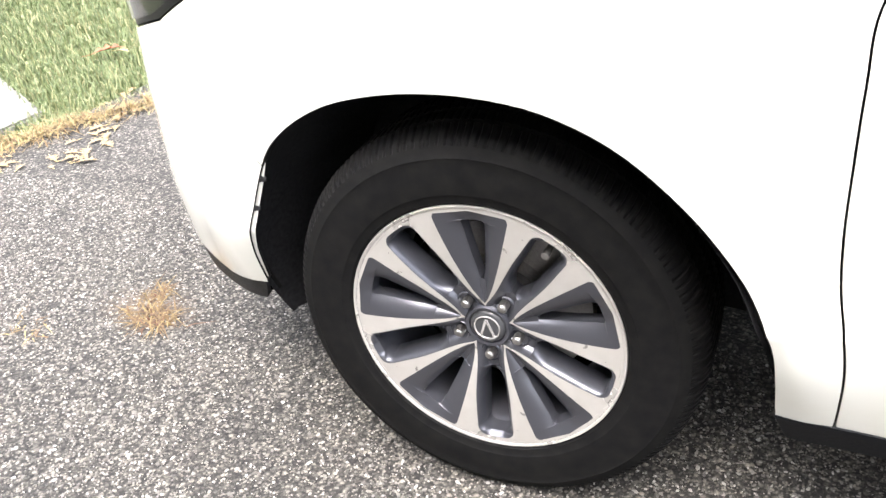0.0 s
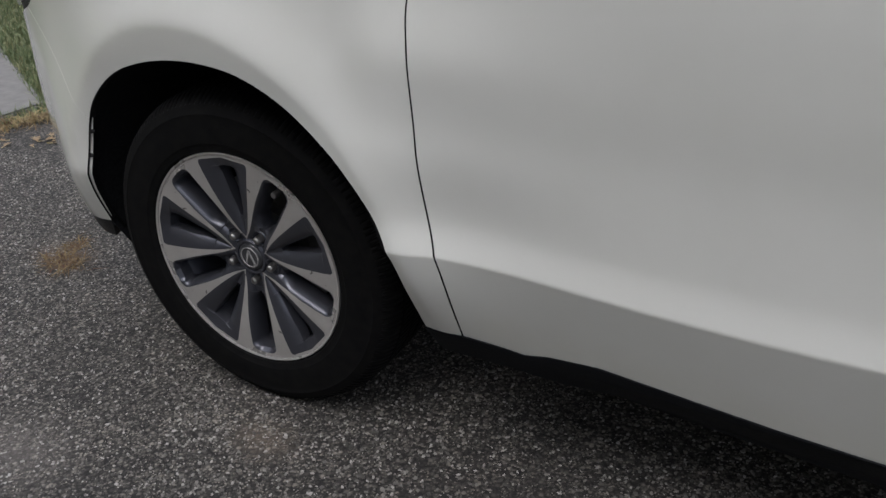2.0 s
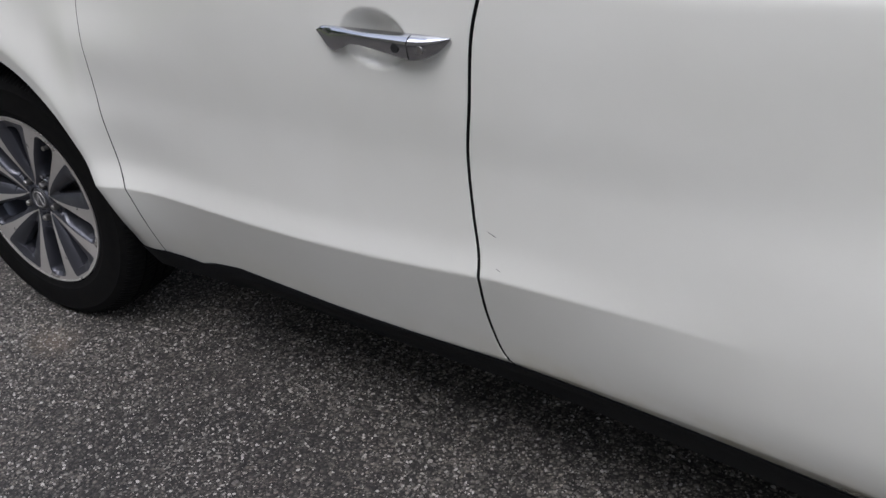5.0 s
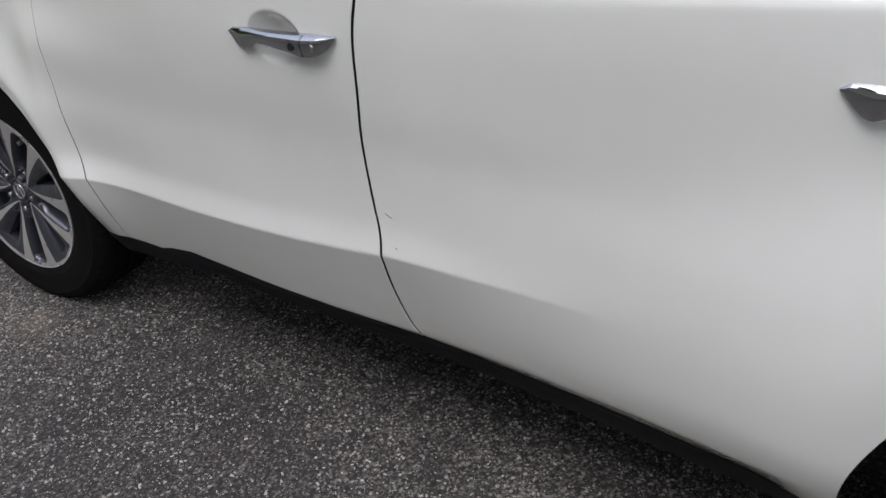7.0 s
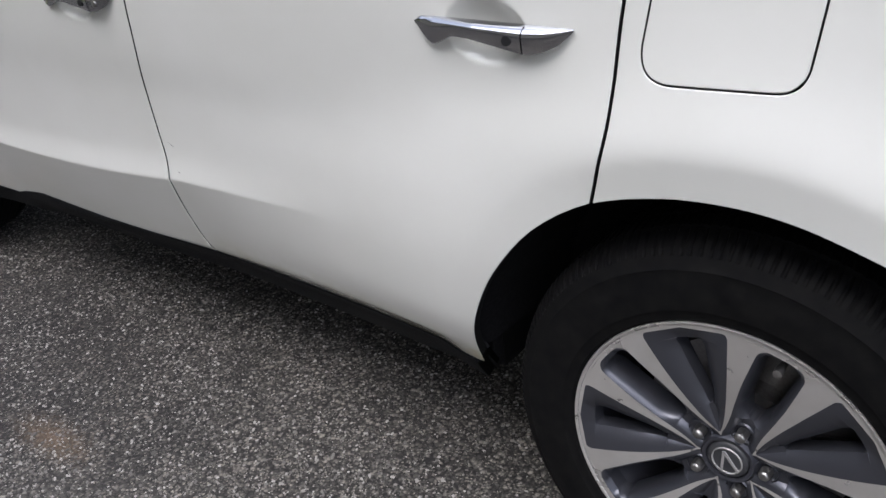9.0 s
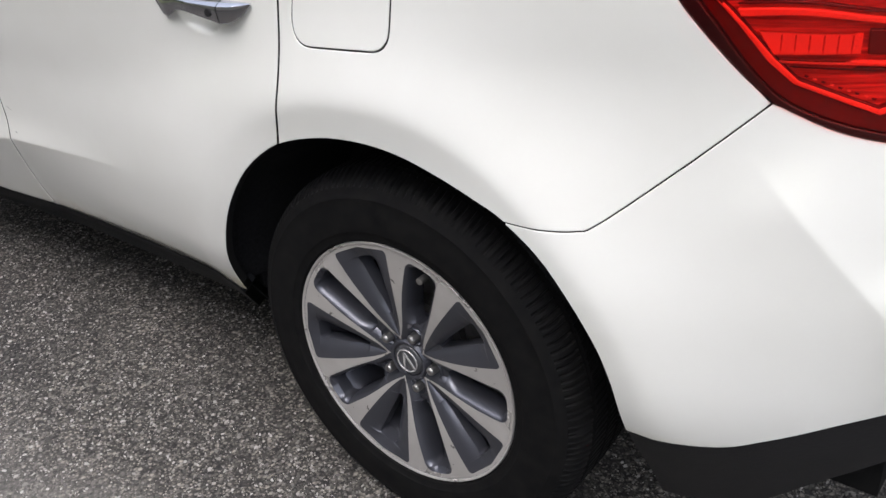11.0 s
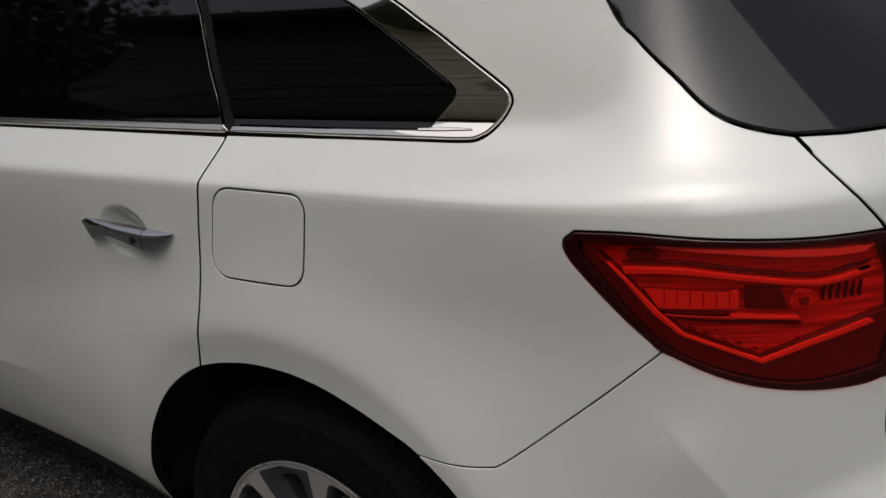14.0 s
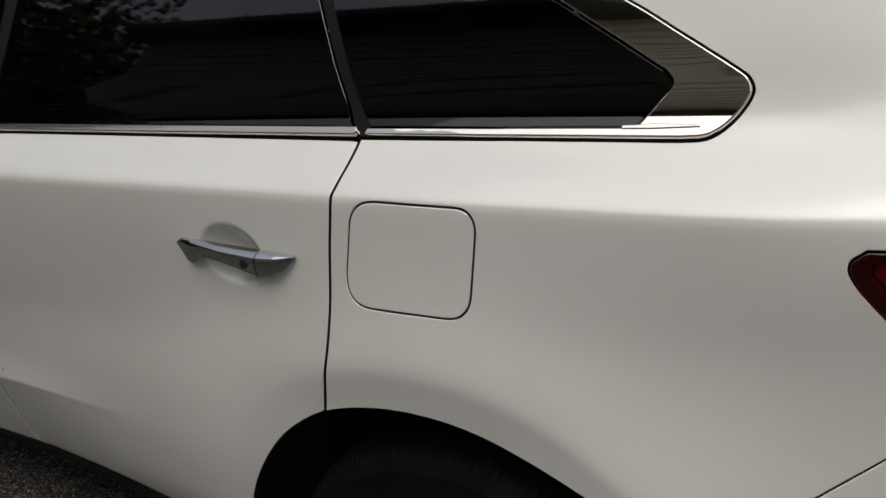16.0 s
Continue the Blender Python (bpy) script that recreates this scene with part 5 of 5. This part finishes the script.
RED_LEAF = speckled("russet_leaf", (0.20, 0.055, 0.025), (0.30, 0.09, 0.04), 0.6, 40)


def stuff(name, verts, faces, mat, label, category):
    mesh = bpy.data.meshes.new(name)
    mesh.from_pydata(verts, [], faces)
    return tagged(link_part(name, mesh, mat, None), label, category, kind="stuff")


def stone_chips(count):
    """Flat broken stones, each with its own outline, bedded to half their height; denser in patches."""
    rnd = np.random.RandomState(7)
    x, y = rnd.uniform(-2.4, 3.8, count), rnd.uniform(-0.95, 0.62, count)
    thin = np.sin(x * 7.1 + 2 * np.sin(y * 5.3)) * np.sin(y * 8.7 + 1.5 * np.sin(x * 3.9)) + rnd.uniform(-1.4, 1.6, count)
    x, y = x[thin > -0.5], y[thin > -0.5]
    n = len(x)
    base = np.array([(1, 0), (0.45, 0.85), (-0.5, 0.8), (-1, 0.05), (-0.45, -0.85), (0.5, -0.8)])
    r = 0.0019 + 0.0042 * rnd.rand(n) ** 2.2 + 0.0035 * (rnd.rand(n) > 0.997)
    a = rnd.rand(n) * 6.28
    wide, flat = r * rnd.uniform(0.8, 1.3, n), r * rnd.uniform(0.45, 0.95, n)
    px = base[None, :, 0] * wide[:, None] * rnd.uniform(0.7, 1.2, (n, 6))
    py = base[None, :, 1] * flat[:, None] * rnd.uniform(0.7, 1.2, (n, 6))
    tall = r * rnd.uniform(0.25, 0.6, n)
    rings = []
    for shrink_by, z in ((1.0, np.full((n, 6), -0.0030)), (0.72, tall[:, None] * rnd.uniform(0.7, 1.1, (n, 6)) - 0.0016)):
        qx, qy = px * shrink_by, py * shrink_by
        rings.append(np.stack([x[:, None] + qx * np.cos(a)[:, None] - qy * np.sin(a)[:, None], y[:, None] + qx * np.sin(a)[:, None] + qy * np.cos(a)[:, None], z], -1))
    verts = np.concatenate(rings, 1).reshape(-1, 3)
    one = [(k, (k + 1) % 6, 6 + (k + 1) % 6, 6 + k) for k in range(6)] + [(6, 7, 8, 9), (6, 9, 10, 11)]
    faces = (np.array(one)[None] + 12 * np.arange(n)[:, None, None]).reshape(-1, 4)
    stuff("stone_chips", verts.tolist(), faces.tolist(), STONE, "pale stone chips bedded in the asphalt", "gravel")


stone_chips(130000)


def blades(name, count, place, length, mat, label, category, lay=0.35, z0=-0.035):
    rnd = np.random.RandomState(11)
    verts, faces = [], []
    for _ in range(count):
        x, y = place(rnd)
        h = length * rnd.uniform(0.5, 1.3)
        a, lean = rnd.rand() * 6.28, lay * rnd.uniform(0.3, 2.2)
        w = 0.0016 + 0.0018 * rnd.rand()
        dx, dy = math.cos(a), math.sin(a)
        k = len(verts)
        for t, ww in ((0, 1.0), (0.5, 0.8)):
            s = h * t
            cx, cy, cz = x + dx * s * lean * t, y + dy * s * lean * t, z0 + s / (1 + lean * t)
            verts += [(cx - dy * w * ww, cy + dx * w * ww, cz), (cx + dy * w * ww, cy - dx * w * ww, cz)]
        verts.append((x + dx * h * lean, y + dy * h * lean, z0 + h / (1 + lean * 1.4)))
        faces += [(k, k + 1, k + 3, k + 2), (k + 2, k + 3, k + 4)]
    return stuff(name, verts, faces, mat, label, category)


def edge_x(y):
    return -2.62 + 0.45 * (y - 0.74) * (1 if y > 0.74 else 0.15) + 0.05 * noise.noise((y * 4, 0.7, 0))


def on_slab(x, y):
    return x < -2.80 and y < 1.08 - 0.37 * (x + 2.80) and y > -1.0


def lawn_place(rnd):
    while True:
        x, y = rnd.uniform(-6.5, -1.9), rnd.uniform(-0.3, 4.2)
        if x < edge_x(y) + 0.06 * rnd.randn() and not on_slab(x + 0.03, y + 0.02):
            return x, y


blades("grass", 60000, lawn_place, 0.075, GRASS, "green lawn grass, long and uneven", "grass")


def lawn_edge(rnd):
    y = rnd.uniform(0.2, 2.4)
    return edge_x(y) + abs(rnd.randn()) * 0.07 - 0.05, y


blades("dry_grass", 2600, lawn_edge, 0.07, STRAW, "dry yellow grass along the edge of the driveway", "grass", lay=1.1, z0=-0.004)


def clump(cx, cy, sx, sy):
    return lambda rnd: (cx + rnd.randn() * sx, cy + rnd.randn() * sy)


blades("straw_clump", 170, clump(-1.10, 0.15, 0.042, 0.022), 0.03, BROWN_STRAW, "small clump of dry straw on the asphalt", "straw", lay=1.8, z0=-0.002)
blades("straw_clump", 70, clump(-1.17, 0.24, 0.02, 0.02), 0.022, BROWN_STRAW, "small clump of brown straw on the asphalt", "straw", lay=1.8, z0=-0.002)
blades("straw_clump", 26, clump(-1.38, -0.03, 0.04, 0.02), 0.018, STRAW, "thin scatter of dry straw on the asphalt", "straw", lay=1.8, z0=-0.002)


def fallen_leaf(x, y, size, turn, mat, label):
    """A curled leaf with a notched outline and a stalk."""
    bm = bmesh.new()
    rnd = random.Random(int(1000 * (x + 9) + 77 * y))
    n = 18
    mid = [bm.verts.new((size * (t / n - 0.5) * 2, 0, 0.12 * size * math.sin(3.0 * t / n) + 0.01 * size)) for t in range(n + 1)]
    for s in (-1, 1):
        rim = []
        for t in range(n + 1):
            f = t / n
            w = size * 0.62 * math.sin(math.pi * f) ** 0.8 * (0.62 + 0.38 * math.cos(f * 25)) * rnd.uniform(0.9, 1.1)
            rim.append(bm.verts.new((size * (f - 0.5) * 2 + 0.1 * w, s * max(w, 0.002), 0.12 * size * math.sin(3.0 * f) + 0.45 * w * (0.6 if s > 0 else 0.9))))
        for t in range(n):
            quad = (mid[t], mid[t + 1], rim[t + 1], rim[t])
            bm.faces.new(quad if s > 0 else quad[::-1])
    box(bm, -size * 1.5, -size, -0.0012, 0.0012, 0.012 * size, 0.012 * size + 0.002)
    bmesh.ops.solidify(bm, geom=bm.faces[:], thickness=0.0006)
    ob = part("fallen_leaf", bm, mat, None, smooth=60)
    ob.matrix_basis = pose(x, y, 0.003 if x > -2.6 else -0.01, 0, 0, turn)
    return tagged(ob, label, "leaf", group="fallen leaves")


fallen_leaf(-3.10, 1.70, 0.085, 60, RED_LEAF, "russet dry oak leaf lying on the lawn").location.z = 0.03
fallen_leaf(-3.02, 1.72, 0.045, 10, LEAF, "pale brown dry leaf lying on the lawn").location.z = 0.03
leaf_rnd = random.Random(5)
for cx, cy, k in ((-2.22, 0.80, 11), (-2.44, 0.64, 6), (-2.42, 1.10, 7), (-2.48, 1.38, 9), (-2.30, 0.95, 6)):
    for _ in range(k):
        fallen_leaf(cx + leaf_rnd.gauss(0, 0.06), cy + leaf_rnd.gauss(0, 0.05), leaf_rnd.uniform(0.018, 0.042), leaf_rnd.uniform(0, 360), LEAF, "yellow-brown dry leaf on the edge of the driveway")


def slab():
    bm = bmesh.new()
    top = [(-2.80, 1.08), (-4.7, 1.78), (-7.0, 2.6), (-7.4, 1.2), (-5.0, 0.2), (-2.86, -0.6)]
    f = bm.faces.new([bm.verts.new((x, y, -0.006)) for x, y in top])
    low = bmesh.ops.extrude_face_region(bm, geom=[f])["geom"]
    for v in low:
        if isinstance(v, bmesh.types.BMVert):
            v.co.z -= 0.08
    bmesh.ops.recalc_face_normals(bm, faces=bm.faces)
    bmesh.ops.bevel(bm, geom=[e for e in bm.edges if all(v.co.z > -0.01 for v in e.verts)], offset=0.01, segments=2, affect="EDGES")
    tagged(part("concrete_path", bm, CONCRETE, None), "pale worn concrete path beside the lawn", "path", kind="structure")


slab()


def tree(x, y, height, spread, seed):
    """A tapered trunk with limbs and a ragged crown of leaf clumps."""
    rnd = np.random.RandomState(seed)
    t = new("tree")
    t.matrix_basis = Matrix.Translation((x, y, -0.04))
    bm = bmesh.new()

    def limb(a, b, r0, r1):
        d = Vector(b) - Vector(a)
        m = Matrix.Translation((Vector(a) + Vector(b)) / 2) @ d.to_track_quat("Z", "Y").to_matrix().to_4x4()
        bmesh.ops.create_cone(bm, cap_ends=True, segments=9, radius1=r0, radius2=r1, depth=d.length, matrix=m)

    limb((0, 0, -0.05), (0.1, 0, height * 0.55), 0.22, 0.12)
    tips = []
    for k in range(9):
        a = k * 2.4
        p = (0.06, 0, height * (0.22 + 0.04 * k))
        q = (math.cos(a) * spread * 0.6, math.sin(a) * spread * 0.6, height * (0.45 + 0.055 * k))
        limb(p, q, 0.08, 0.02)
        tips.append(q)
    trunk = part("trunk", bm, BARK, None, smooth=60)
    trunk.parent = t
    verts, faces = [], []
    for k in range(9000):
        c = np.array(tips[rnd.randint(len(tips))]) + rnd.randn(3) * (spread * 0.30, spread * 0.30, height * 0.11)
        s = rnd.uniform(0.06, 0.16)
        a, b = rnd.randn(3), rnd.randn(3)
        a = a / np.linalg.norm(a) * s
        b = np.cross(a, b)
        b = b / np.linalg.norm(b) * s * 0.7
        n = len(verts)
        verts += [tuple(c - a), tuple(c + b), tuple(c + a), tuple(c - b)]
        faces.append((n, n + 1, n + 2, n + 3))
    mesh = bpy.data.meshes.new("crown")
    mesh.from_pydata(verts, [], faces)
    link_part("crown", mesh, LEAF_GREEN, None).parent = t
    return tagged(t, "leafy tree across the driveway", "tree", group="trees across the driveway")


for k, (x, y, h, s) in enumerate(((-12.5, -5.0, 8.0, 2.6), (-15.5, -8.0, 9.0, 3.0), (-17.0, -3.5, 9.0, 3.0))):
    tree(x, y, h, s, k)

SIDING = speckled("beige_siding", (0.34, 0.300, 0.248), (0.40, 0.355, 0.298), 0.7, 4, 0.1)
SHINGLE = speckled("dark_shingles", (0.05, 0.045, 0.042), (0.09, 0.085, 0.08), 0.9, 30, 0.5)


def house():
    """The house across the driveway: lapped boards and a shallow roof."""
    h = new("house")
    h.matrix_basis = Matrix.Translation((1.0, -5.4, 0))
    x0, x1, y0, y1, top = -9.5, 4.0, -6.0, 0.0, 6.6
    bm = bmesh.new()
    box(bm, x0, x1, y0, y1, -0.1, top)
    w = part("wall", bm, SIDING, None)
    w.parent = h
    board = bmesh.new()
    vs = [board.verts.new(p) for p in ((x0, 0.004, 0), (x1, 0.004, 0), (x1, 0.034, 0.0), (x0, 0.034, 0.0), (x0, 0.010, 0.19), (x1, 0.010, 0.19))]
    for q in ((0, 1, 2, 3), (3, 2, 5, 4), (4, 5, 1, 0), (0, 3, 4), (1, 5, 2)):
        board.faces.new([vs[i] for i in q])
    bmesh.ops.recalc_face_normals(board, faces=board.faces)
    mesh = bpy.data.meshes.new("board")
    board.to_mesh(mesh)
    board.free()
    mesh.materials.append(SIDING)
    for k in range(33):
        o = new("board", mesh)
        o.parent, o.location = w, (0, 0, 0.2 * k)
    bm = bmesh.new()
    prof = [(y1 + 0.5, top - 0.1), (y1 + 0.5, top + 0.05), ((y0 + y1) / 2, top + 1.5), (y0 - 0.5, top + 0.05), (y0 - 0.5, top - 0.1)]
    a = [bm.verts.new((x0 - 0.3, y, z)) for y, z in prof]
    c = [bm.verts.new((x1 + 0.3, y, z)) for y, z in prof]
    for i in range(5):
        bm.faces.new((a[i], a[(i + 1) % 5], c[(i + 1) % 5], c[i]))
    bm.faces.new(a)
    bm.faces.new(c[::-1])
    bmesh.ops.recalc_face_normals(bm, faces=bm.faces)
    part("roof", bm, SHINGLE, None).parent = h
    tagged(h, "beige lap-sided house across the driveway with a dark roof", "house")


house()
